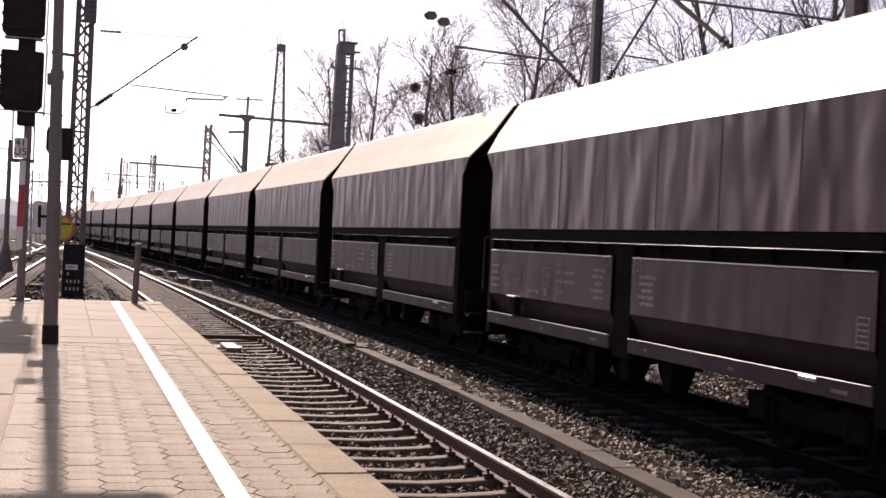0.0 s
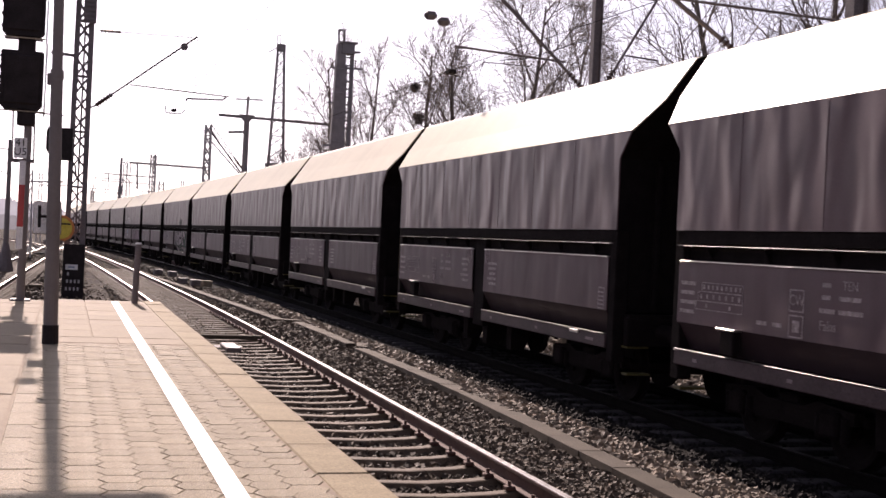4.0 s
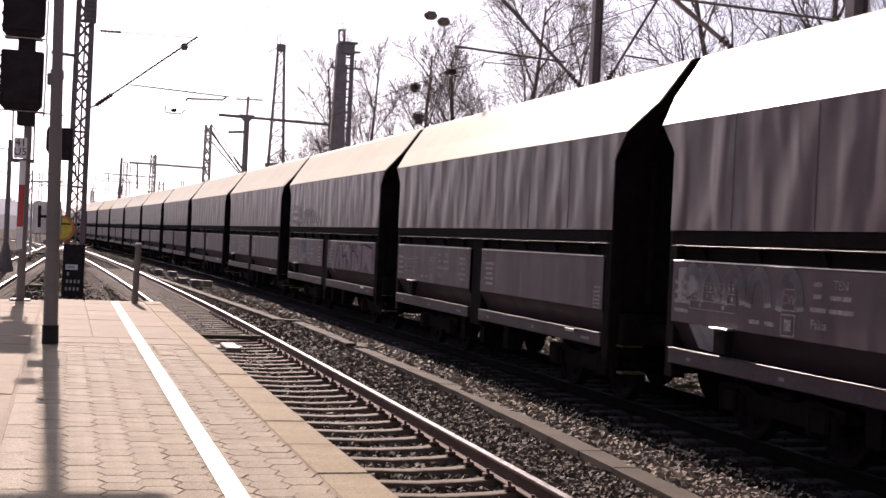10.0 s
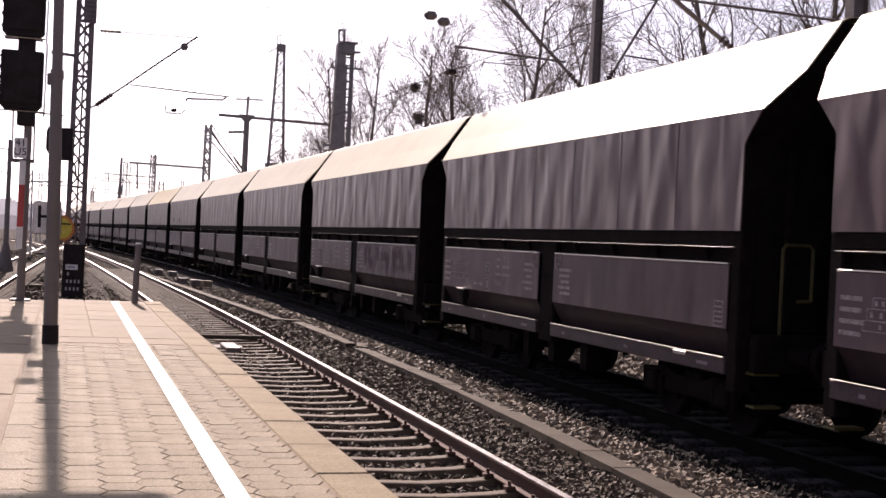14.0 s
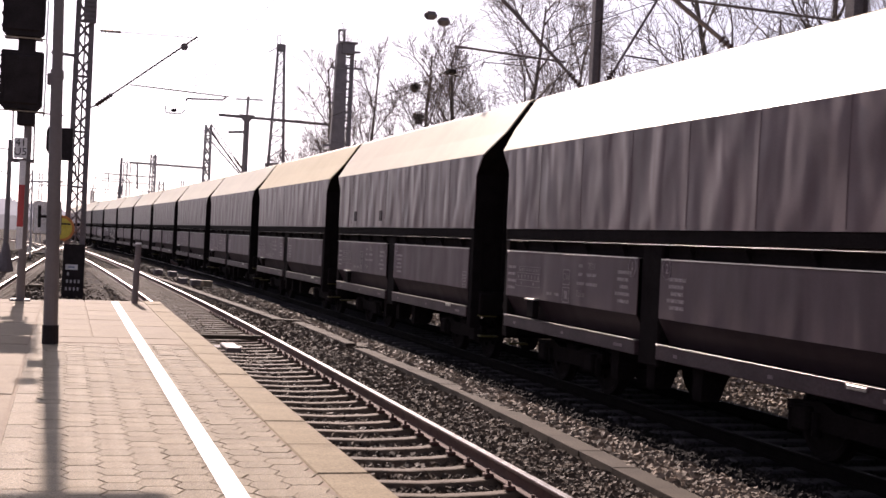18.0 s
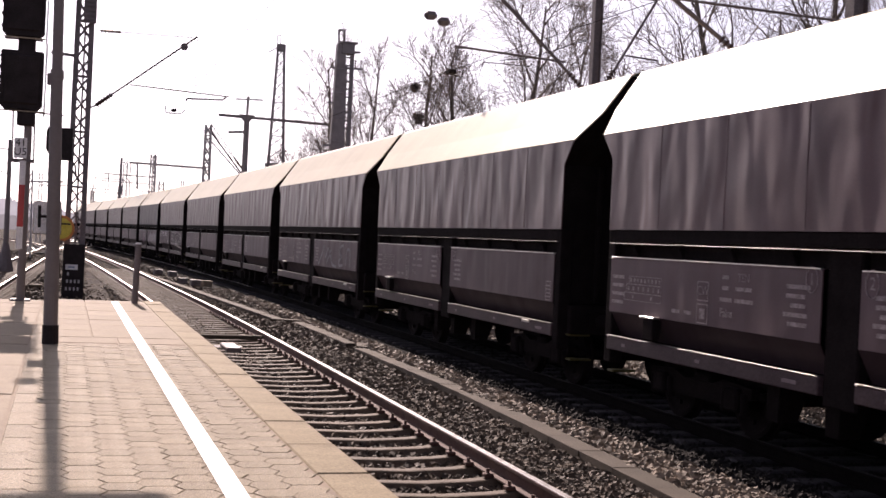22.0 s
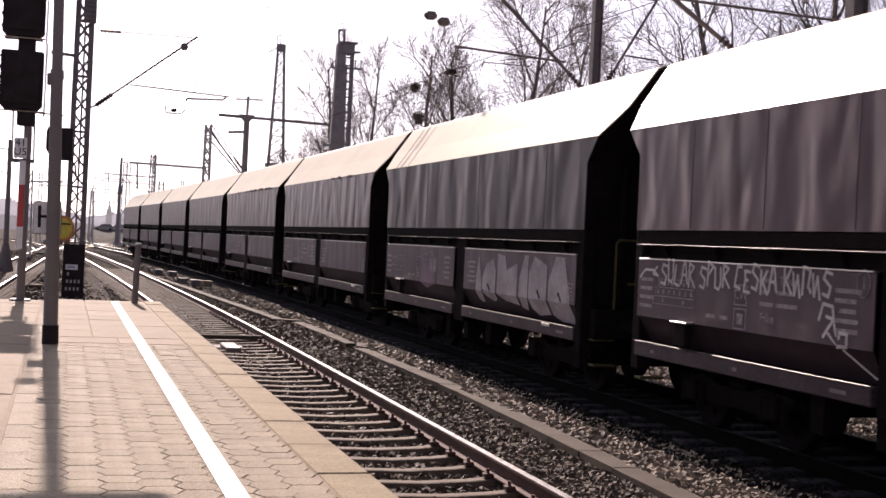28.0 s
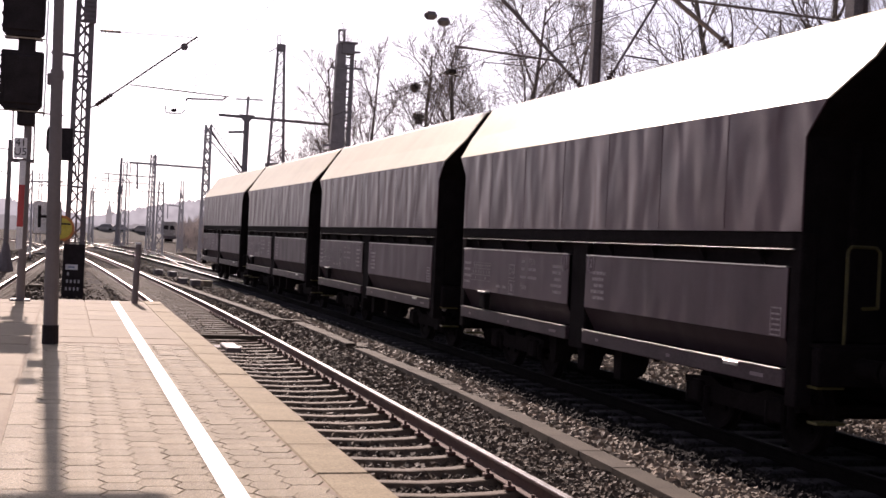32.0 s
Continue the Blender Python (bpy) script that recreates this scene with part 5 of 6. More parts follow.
def through_mast():
    """Steel mast behind the train with bracket arms to both sides."""
    m = thing("catenary_mast", "dark steel mast with two sloping bracket arms", "catenary mast", (11.67, 27.0, -0.33))
    for s in (-1, 1):
        part("flange", Geo().box(*sorted((s * 0.085, s * 0.105)), -0.10, 0.10, 0, 12.5, 0.003), M["mast"], m)
    part("web", Geo().box(-0.085, 0.085, -0.01, 0.01, 0, 12.5), M["mast"], m)
    part("foot", Geo().box(-0.35, 0.35, -0.35, 0.35, -0.02, 0.45, 0.03), M["trough"], m, "concrete mast foot")
    a = part("bracket_tube", Geo().tube((-0.1, 0, 5.95), (-2.85, 0, 8.42), 0.04, n=10), M["mast"], m, "sloping steel bracket tube")
    insulator(a, (-0.22, 0, 6.06), (-0.66, 0, 6.455), 0.085, 6)
    part("registration_tube", Geo().tube((-0.76, 0, 6.70), (-3.45, 0, 6.82), 0.028, n=8), M["mast"], m)
    part("steady_arm", Geo().path([(-1.57, 0, 6.60), (-1.60, 0, 6.53), (-2.76, 0, 6.52), (-2.78, 0, 6.40)], 0.014, 6), M["mast"], m)
    part("registration_hook", Geo().tube((-3.35, 0, 6.82), (-3.43, 0, 6.30), 0.012, n=6), M["mast"], m)
    b = part("bracket_tube", Geo().tube((0.1, 0, 5.95), (1.62, 0, 8.55), 0.032, n=10), M["mast"], m, "sloping steel bracket tube")
    insulator(b, (0.22, 0, 6.16), (0.50, 0, 6.64), 0.085, 6)
    part("registration_tube", Geo().tube((0.73, 0, 6.99), (1.62, 0, 6.94), 0.022, n=8), M["mast"], m)
    stay = part("stay_rod", Geo().tube((0.1, 0, 8.30), (1.58, 0, 8.38), 0.02, n=6), M["wire"], m)
    insulator(stay, (0.25, 0, 8.306), (0.85, 0, 8.34), 0.07, 6)
    span = part("span_wire", Geo().tube((-0.1, 0, 6.05), (-6.5, 0, 8.32), 0.004, n=5), M["wire"], m)
    for x in (-3.74, -4.05):
        z = 6.05 + (-0.1 - x) * 0.355
        part("wire_insulator", Geo().turned([(-0.15, 0.03), (-0.08, 0.105), (0.08, 0.105), (0.15, 0.03)], (x, 0, z), n=6), M["mast"], span, "dark six-sided insulator block")
    return m


def near_mast():
    """Second mast behind the train, with its arm reaching over it."""
    m = thing("catenary_mast", "brown steel mast with a long bracket arm over the train", "catenary mast", (11.76, 17.0, -0.33))
    for s in (-1, 1):
        part("flange", Geo().box(*sorted((s * 0.11, s * 0.135)), -0.12, 0.12, 0, 11.0, 0.004), M["mast"], m)
    part("web", Geo().box(-0.11, 0.11, -0.012, 0.012, 0, 11.0), M["mast"], m)
    part("foot", Geo().box(-0.35, 0.35, -0.35, 0.35, -0.02, 0.45, 0.03), M["trough"], m, "concrete mast foot")
    a = part("bracket_tube", Geo().tube((-0.12, 0, 4.24), (-3.25, 0, 6.23), 0.035, n=10), M["mast"], m, "sloping steel bracket tube")
    insulator(a, (-1.95, 0, 5.40), (-2.40, 0, 5.69), 0.075, 6)
    part("stay_rod", Geo().tube((-0.12, 0, 6.14), (-3.25, 0, 6.20), 0.022, n=8), M["mast"], m)
    return m


def far_masts():
    # switch tower with two columns
    m = thing("switch_mast", "tall dark double-column mast with switch gear on top", "mast", (11.82, 56.0, -0.33))
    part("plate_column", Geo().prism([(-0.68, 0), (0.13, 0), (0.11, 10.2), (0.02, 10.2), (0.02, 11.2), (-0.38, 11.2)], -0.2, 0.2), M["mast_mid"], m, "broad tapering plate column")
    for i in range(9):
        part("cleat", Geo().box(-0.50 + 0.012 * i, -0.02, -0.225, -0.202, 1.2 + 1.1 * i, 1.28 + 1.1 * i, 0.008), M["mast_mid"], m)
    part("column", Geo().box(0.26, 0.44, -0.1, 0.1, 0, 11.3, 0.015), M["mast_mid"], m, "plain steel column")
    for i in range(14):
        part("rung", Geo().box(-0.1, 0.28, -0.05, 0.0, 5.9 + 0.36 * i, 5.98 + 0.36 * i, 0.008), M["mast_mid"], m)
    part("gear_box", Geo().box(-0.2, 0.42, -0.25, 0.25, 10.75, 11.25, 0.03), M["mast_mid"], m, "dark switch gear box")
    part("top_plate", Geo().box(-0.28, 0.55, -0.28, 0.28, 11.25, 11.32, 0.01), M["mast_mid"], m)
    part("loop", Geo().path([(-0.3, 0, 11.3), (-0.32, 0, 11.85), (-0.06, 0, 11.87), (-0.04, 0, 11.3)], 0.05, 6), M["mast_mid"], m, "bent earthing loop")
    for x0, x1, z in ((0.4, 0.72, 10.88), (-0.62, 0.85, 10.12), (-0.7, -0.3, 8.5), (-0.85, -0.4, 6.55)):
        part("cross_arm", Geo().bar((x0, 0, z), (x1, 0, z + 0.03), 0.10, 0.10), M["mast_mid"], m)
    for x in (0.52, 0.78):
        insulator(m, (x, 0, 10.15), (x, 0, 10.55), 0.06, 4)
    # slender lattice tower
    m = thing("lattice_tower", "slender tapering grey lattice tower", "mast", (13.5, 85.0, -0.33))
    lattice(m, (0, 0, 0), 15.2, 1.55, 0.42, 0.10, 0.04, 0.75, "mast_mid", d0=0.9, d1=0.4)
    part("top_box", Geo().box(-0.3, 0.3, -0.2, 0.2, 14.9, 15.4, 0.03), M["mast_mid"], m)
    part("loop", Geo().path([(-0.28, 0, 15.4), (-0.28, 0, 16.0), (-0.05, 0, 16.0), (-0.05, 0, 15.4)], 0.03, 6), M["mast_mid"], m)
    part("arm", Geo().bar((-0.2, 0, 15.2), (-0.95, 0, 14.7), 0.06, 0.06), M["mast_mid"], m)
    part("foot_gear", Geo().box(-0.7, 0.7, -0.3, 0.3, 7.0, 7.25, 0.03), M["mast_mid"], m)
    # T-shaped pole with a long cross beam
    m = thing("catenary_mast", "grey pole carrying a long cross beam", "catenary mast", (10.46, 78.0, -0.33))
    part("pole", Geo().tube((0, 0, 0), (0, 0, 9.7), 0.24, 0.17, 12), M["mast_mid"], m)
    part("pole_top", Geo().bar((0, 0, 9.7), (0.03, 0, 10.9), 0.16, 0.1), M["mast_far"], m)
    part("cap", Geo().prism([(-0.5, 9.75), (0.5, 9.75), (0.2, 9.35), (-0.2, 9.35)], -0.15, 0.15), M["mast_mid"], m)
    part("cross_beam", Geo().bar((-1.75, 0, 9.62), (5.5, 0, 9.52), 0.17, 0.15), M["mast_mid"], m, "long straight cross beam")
    part("arm", Geo().bar((0, 0, 8.68), (-1.1, 0, 8.60), 0.16, 0.12), M["mast_mid"], m)
    part("arm", Geo().bar((-0.75, 0, 10.68), (0.95, 0, 10.74), 0.09, 0.09), M["mast_far"], m)
    for dz in (0, 0.35):
        part("diagonal_wire", Geo().tube((0, 0, 6.25), (-2.2, 0, 8.7 + dz), 0.03, n=6), M["mast_mid"], m)
    insulator(m, (-0.1, 0, 6.3), (-0.6, 0, 6.9), 0.10, 5)
    # portal mast
    m = thing("catenary_mast", "grey lattice mast with a long portal beam", "catenary mast", (10.42, 100.0, -0.33))
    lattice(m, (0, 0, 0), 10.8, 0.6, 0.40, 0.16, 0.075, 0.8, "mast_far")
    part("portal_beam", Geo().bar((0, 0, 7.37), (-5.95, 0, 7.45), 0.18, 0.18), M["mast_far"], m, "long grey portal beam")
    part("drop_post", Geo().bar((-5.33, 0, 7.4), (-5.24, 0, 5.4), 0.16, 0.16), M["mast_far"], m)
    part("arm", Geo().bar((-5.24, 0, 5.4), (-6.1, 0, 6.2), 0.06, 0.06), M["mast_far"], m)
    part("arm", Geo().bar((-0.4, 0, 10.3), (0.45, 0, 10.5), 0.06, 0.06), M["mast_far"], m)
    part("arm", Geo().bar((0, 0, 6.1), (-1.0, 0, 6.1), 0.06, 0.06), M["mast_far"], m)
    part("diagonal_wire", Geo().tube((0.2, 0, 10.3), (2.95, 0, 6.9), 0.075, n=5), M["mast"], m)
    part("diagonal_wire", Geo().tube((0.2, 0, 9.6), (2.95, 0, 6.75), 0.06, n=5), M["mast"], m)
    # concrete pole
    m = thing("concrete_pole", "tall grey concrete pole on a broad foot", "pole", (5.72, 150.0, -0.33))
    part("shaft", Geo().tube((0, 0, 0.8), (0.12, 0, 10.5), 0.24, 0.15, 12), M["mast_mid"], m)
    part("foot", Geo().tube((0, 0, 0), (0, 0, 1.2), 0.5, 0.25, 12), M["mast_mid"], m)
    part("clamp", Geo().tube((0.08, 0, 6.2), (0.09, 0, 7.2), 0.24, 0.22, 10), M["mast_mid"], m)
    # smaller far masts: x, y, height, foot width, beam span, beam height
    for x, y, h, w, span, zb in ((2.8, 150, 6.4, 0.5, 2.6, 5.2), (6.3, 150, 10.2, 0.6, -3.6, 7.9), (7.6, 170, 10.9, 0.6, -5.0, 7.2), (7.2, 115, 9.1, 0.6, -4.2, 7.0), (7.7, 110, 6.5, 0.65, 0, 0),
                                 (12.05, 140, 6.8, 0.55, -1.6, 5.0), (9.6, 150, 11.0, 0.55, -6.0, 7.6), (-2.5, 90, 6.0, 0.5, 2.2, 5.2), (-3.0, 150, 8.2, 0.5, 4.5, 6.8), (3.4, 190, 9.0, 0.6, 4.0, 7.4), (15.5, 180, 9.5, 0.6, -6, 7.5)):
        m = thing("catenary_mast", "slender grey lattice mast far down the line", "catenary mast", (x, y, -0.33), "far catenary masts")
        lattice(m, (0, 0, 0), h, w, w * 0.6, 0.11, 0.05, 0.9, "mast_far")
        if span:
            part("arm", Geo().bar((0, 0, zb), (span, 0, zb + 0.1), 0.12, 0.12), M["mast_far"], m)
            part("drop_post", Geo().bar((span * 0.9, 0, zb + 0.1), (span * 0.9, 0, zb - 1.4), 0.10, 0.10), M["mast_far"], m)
    m = thing("concrete_pole", "grey pole on a conical foot beside the second track", "pole", (-2.57, 60.0, -0.33))
    part("shaft", Geo().tube((0, 0, 0.6), (-0.02, 0, 6.1), 0.13, 0.09, 12), M["pole"], m)
    part("foot", Geo().tube((0, 0, 0), (0, 0, 1.4), 0.42, 0.14, 12), M["mast"], m)
    part("bracket", Geo().bar((0, 0, 5.65), (-1.0, 0, 5.72), 0.05, 0.05), M["mast"], m)
    part("bracket", Geo().path([(0.1, 0, 4.5), (-0.25, 0, 4.55), (-0.7, 0, 5.0)], 0.025, 6), M["mast"], m)


platform_mast()
through_mast()
near_mast()
far_masts()


def wires():
    w = thing("overhead_wire", "thin contact and carrying wires over the train", "overhead line")
    pts = [(train_x(y) - 0.3 + (0.25 if i % 2 else -0.1), y, 5.87) for i, y in enumerate((-20, 17, 27, 56, 78, 100, 130))]
    part("contact_wire", Geo().path(pts, 0.006, 5), M["wire"], w)
    for loop in (((9.67, 25, 6.92), (9.72, 25, 6.57), (9.71, 25, 6.29)), ((9.74, 25, 6.92), (9.87, 25, 6.66), (9.93, 25, 6.46), (9.90, 25, 6.33))):
        part("hanging_loop", Geo().path(loop, 0.010, 5), M["wire"], w)
    part("feeder_wire", Geo().path([(8.6, 25, 5.95), (9.25, 25, 6.05), (9.9, 25, 6.3), (10.6, 25, 6.57)], 0.008, 5), M["wire"], w)
    fit = part("section_insulator", Geo().box(8.07, 8.25, 26.85, 27.15, 5.85, 5.95, 0.02), M["black"], w, "dark section insulator in the wire")
    for s in (-1, 1):
        part("skid", Geo().path([(8.16 + s * 0.16, 26.6, 5.90), (8.16 + s * 0.26, 27, 5.80), (8.16 + s * 0.16, 27.4, 5.90)], 0.013, 6), M["black"], fit)
    w = thing("overhead_wire", "thin contact wire over the platform track", "overhead line")
    part("contact_wire", Geo().path([(3.1, -20, 6.0), (3.25, 42.3, 6.0), (3.1, 100, 6.0), (3.2, 160, 6.0)], 0.005, 5), M["wire"], w)
    fit = part("section_insulator", Geo().box(3.16, 3.34, 42.2, 42.45, 5.95, 6.05, 0.03), M["black"], w, "dark section insulator in the wire")
    part("skid", Geo().path([(2.95, 42, 6.1), (3.0, 42.3, 5.9), (3.5, 42.3, 5.9), (3.6, 42.3, 6.05)], 0.02, 6), M["black"], fit)


wires()


# ---------------------------------------------------------------- signal, pole and posts on the platform
def signal():
    s = thing("railway_signal", "black-backed light signal on a post with a red and white plate", "railway signal", (-0.66, 21.4, 0.758))
    part("post", Geo().tube((0, 0, 0), (0, 0, 5.2), 0.068, 0.062, 14), M["pole"], s, "grey steel post")
    part("foot", Geo().box(-0.16, 0.16, -0.16, 0.16, 0, 0.03, 0.008), M["mast"], s)

    def head(z0, z1, x0, x1):
        g = Geo()
        c = 0.07
        ring = [(x0 + c, z0), (x1 - c, z0), (x1, z0 + c), (x1, z1 - c * 0.4), (x1 - c * 0.4, z1), (x0 + c * 0.4, z1), (x0, z1 - c * 0.4), (x0, z0 + c)]
        h = part("signal_head", g.prism(ring, -0.16, 0.12), M["black"], s, "matt black signal housing")
        part("edge_rod", Geo().path([(x0 + 0.02, -0.17, z0 - 0.035), (x1 + 0.03, -0.17, z0 - 0.035), (x1 + 0.045, -0.17, z1 + 0.02)], 0.011, 6), M["steel_bright"], h, "thin bright edge rod")
        part("rear_cover", Geo().box(x0 + 0.06, x1 - 0.06, -0.20, -0.158, z0 + 0.08, z1 - 0.07, 0.02), M["black"], h)
        for k in range(5):
            part("hinge", Geo().box(x0 - 0.018, x0 + 0.01, -0.15, -0.09, z0 + 0.12 + k * (z1 - z0 - 0.25) / 4, z0 + 0.17 + k * (z1 - z0 - 0.25) / 4, 0.005), M["black"], h)
        part("ladder_rail", Geo().tube((x1 + 0.035, -0.1, z0 - 0.1), (x1 + 0.035, -0.1, z1 + 0.15), 0.013, n=6), M["pole"], h)
        return h

    head(3.10, 4.04, -0.46, 0.20)
    head(4.28, 5.3, -0.46, 0.19)
    part("neck", Geo().box(-0.21, 0.06, -0.1, 0.1, 4.03, 4.30, 0.02), M["black"], s)
    part("neck_plate", Geo().box(-0.42, 0.17, -0.06, -0.03, 4.22, 4.25, 0.006), M["pole"], s)
    part("cable_box", Geo().box(-0.18, 0.10, -0.14, 0.1, 2.84, 3.11, 0.02), M["black"], s, "black cable box")
    part("carrier_frame", Geo().path([(-0.24, -0.05, 3.1), (-0.22, -0.05, 2.28), (0.11, -0.05, 2.26), (0.09, -0.05, 3.1)], 0.014, 6), M["mast"], s, "thin carrier frame")
    part("frame_foot", Geo().box(-0.24, 0.12, -0.09, -0.02, 2.24, 2.30, 0.008), M["mast"], s)
    plate = part("name_plate", Geo().box(-0.20, 0.0, -0.105, -0.09, 2.31, 2.64, 0.004), M["white_plate"], s, "white plate with black characters")
    for text, z in (("41", 2.555), ("U5", 2.41)):
        letters("character", text, 0.17, plate, M["black"], pose(-0.10, -0.1075, z, 90, 0, 0))
    mast_plate = part("mast_plate", Geo().box(-0.105, -0.005, -0.10, -0.085, 0.84, 2.27, 0.003), M["white_plate"], s, "white, red and white mast plate")
    part("red_field", Geo().box(-0.104, -0.006, -0.1035, -0.1005, 1.20, 1.88), M["red_plate"], mast_plate, "red middle field")
    part("top_rod", Geo().tube((0.14, 0, 5.25), (0.14, 0, 6.75), 0.014, n=8), M["pole"], s)
    part("top_box", Geo().box(0.05, 0.23, -0.06, 0.06, 6.70, 6.90, 0.015), M["black"], s)
    part("side_arm", Geo().tube((0.05, 0, 3.07), (0.55, 0, 3.05), 0.012, n=6), M["mast"], s)


def pole():
    p = thing("platform_pole", "grey tapered steel pole with a black foot on the platform", "pole", pose(-0.105, 13.85, 0.758, 0, -1.15, 0))
    part("shaft", Geo().tube((0, 0, 0), (0, 0, 2.88), 0.077, 0.062, 18), M["pole"], p, smooth=False)
    part("upper_shaft", Geo().tube((0, 0, 2.86), (0, 0, 5.6), 0.056, 0.048, 16), M["pole"], p)
    part("collar", Geo().tube((0, 0, 2.80), (0, 0, 2.90), 0.07, n=16), M["pole"], p)
    part("foot_band", Geo().tube((0, 0, 0.0), (0, 0, 0.20), 0.086, 0.084, 18), M["black"], p, "black painted foot")
    part("clamp", Geo().box(-0.1, -0.05, -0.03, 0.05, 2.74, 2.86, 0.008), M["mast"], p)
    lamp = part("lamp_head", Geo().prism([(-0.26, 4.90), (0.50, 4.90), (0.54, 5.0), (0.46, 5.10), (-0.22, 5.10), (-0.30, 5.0)], -0.14, 0.14), M["pole"], p, "long grey lamp housing")
    part("lamp_glass", Geo().box(-0.22, 0.46, -0.10, 0.10, 4.87, 4.898, 0.006), M["white_plate"], lamp, "milky lamp cover")
    sign = part("stop_board", Geo().box(-0.20, 0.075, 0.09, 0.105, 1.165, 1.50, 0.004), M["white_plate"], p, "white board with a black H")
    part("board_rim", Geo().box(-0.208, 0.083, 0.106, 0.118, 1.157, 1.508, 0.004), M["mast"], sign)
    letters("letter", "H", 0.34, sign, M["black"], pose(-0.06, 0.087, 1.333, 90, 0, 0))
    part("sign_bracket", Geo().box(-0.10, 0.10, 0.05, 0.062, 1.05, 1.10, 0.004), M["pole"], p)


def platform_post():
    p = thing("marker_post", "short dark steel post at the platform's end", "post", pose(1.165, 21.62, 0.758, 0, 1.2, 0))
    part("shaft", Geo().tube((0, 0, 0), (0, 0, 1.0), 0.055, 0.05, 12), M["mast"], p)
    part("cap", Geo().tube((0, 0, 1.0), (0, 0, 1.03), 0.06, 0.045, 12), M["white_plate"], p, "pale cap")


signal()
pole()
platform_post()


def trackside():
    for x, y, r, dark in ((4.62, 65.5, 12, True), (5.15, 63.0, 5, True), (4.95, 55.0, -6, True), (5.35, 53.5, 4, True), (5.75, 53.0, 10, False)):
        b = thing("point_machine", "dark trackside point machine box with a pale lid" if dark else "pale timber cover box beside the track", "point machine", pose(x, y, -0.3, 0, 0, r), "trackside boxes")
        part("casing", Geo().box(-0.20, 0.20, -0.20, 0.20, 0, 0.24, 0.03), M["mast" if dark else "wood_new"], b)
        part("lid", Geo().box(-0.22, 0.22, -0.22, 0.22, 0.242, 0.28, 0.012), M["wood_new" if not dark else "mast_mid"], b)
    for i in range(4):
        t = thing("timber_plank", "pale weathered timber plank lying beside the track", "plank", pose(5.2 + 0.1 * i, 58 - 2.4 * i, -0.325, 0, 0, 8 - 5 * i), "loose planks")
        part("board", Geo().box(-0.12, 0.12, -1.1, 1.1, 0, 0.05, 0.008), M["wood_new"], t)
    c = thing("crossing_board", "weathered board laid across the track", "board", (3.3, 25.8, -0.16))
    part("board", Geo().box(-0.75, 0.70, -0.09, 0.09, 0, 0.09, 0.01), M["trough"], c)
    b = thing("track_magnet", "grey box of a track magnet between the rails", "track magnet", pose(3.12, 24.0, -0.24, 0, 0, 0))
    part("housing", Geo().box(-0.14, 0.14, -0.55, 0.55, 0, 0.12, 0.02), M["pole"], b)
    part("bracket", Geo().box(-0.3, 0.3, 0.45, 0.65, 0, 0.05, 0.008), M["mast"], b)
    c = thing("concrete_block", "pale concrete block on the ballast", "concrete block", (-0.95, 47.5, -0.335))
    part("block", Geo().box(-0.22, 0.22, -0.3, 0.3, 0, 0.16, 0.02), M["trough"], c)


trackside()


# ---------------------------------------------------------------- far vehicles
def locomotive():
    v = thing("locomotive", "pale grey locomotive standing far down the line", "locomotive", pose(18.0, 232.0, -0.16, 0, 0, -4))
    part("body", Geo().prism([(-1.45, 1.1), (1.45, 1.1), (1.45, 3.0), (1.1, 3.7), (-1.1, 3.7), (-1.45, 3.0)], 0, 14.0), M["far_wall"], v, "rounded grey body")
    part("frame", Geo().box(-1.35, 1.35, -0.2, 14.2, 0.55, 1.1, 0.05), M["mast"], v, "dark underframe")
    for s in (-1, 1):
        part("windscreen", Geo().box(*sorted((s * 0.12, s * 1.15)), -0.03, 0.0, 2.25, 3.0, 0.02), M["black"], v, "dark windscreen")
        part("headlight", Geo().tube((s * 1.0, -0.06, 1.5), (s * 1.0, 0.0, 1.5), 0.14, n=12), M["white_plate"], v)
        part("buffer", Geo().tube((s * 0.875, -0.75, 0.95), (s * 0.875, -0.2, 0.95), 0.2, n=12), M["mast"], v)
    for y in (1.6, 3.4, 10.6, 12.4):
        part("wheelset", Geo().tube((-0.75, y, 0.5), (0.75, y, 0.5), 0.5, n=16), M["frame"], v)


def parked_car(x, y, z, turn, paint):
    c = thing("parked_car", "parked car on the far bank behind the tracks", "car", pose(x, y, z, 0, 0, turn), "cars on the far bank")
    part("body", Geo().prism([(-2.1, 0.28), (2.1, 0.28), (2.15, 0.72), (1.2, 0.86), (-2.05, 0.90)], -0.85, 0.85), M[paint], c, at=Matrix.Rotation(math.pi / 2, 4, "Z"))
    cabin = part("cabin", Geo().prism([(-1.9, 0.88), (1.1, 0.86), (0.4, 1.42), (-1.3, 1.45)], -0.76, 0.76), M["mast_mid"], c, "dark glazed cabin", at=Matrix.Rotation(math.pi / 2, 4, "Z"))
    part("roof", Geo().box(-1.3, 0.4, -0.72, 0.72, 1.44, 1.48, 0.015), M["white_plate"], cabin)
    for a in (-1.3, 1.3):
        for s in (-1, 1):
            part("wheel", Geo().tube((s * 0.70, a, 0.31), (s * 0.88, a, 0.31), 0.31, n=14), M["black"], c)


locomotive()
for x, turn, paint in ((7.4, 80, "far_wall"), (9.9, 95, "mast_far"), (14.4, 88, "far_wall")):
    parked_car(x, 261.0, 1.15, turn, paint)

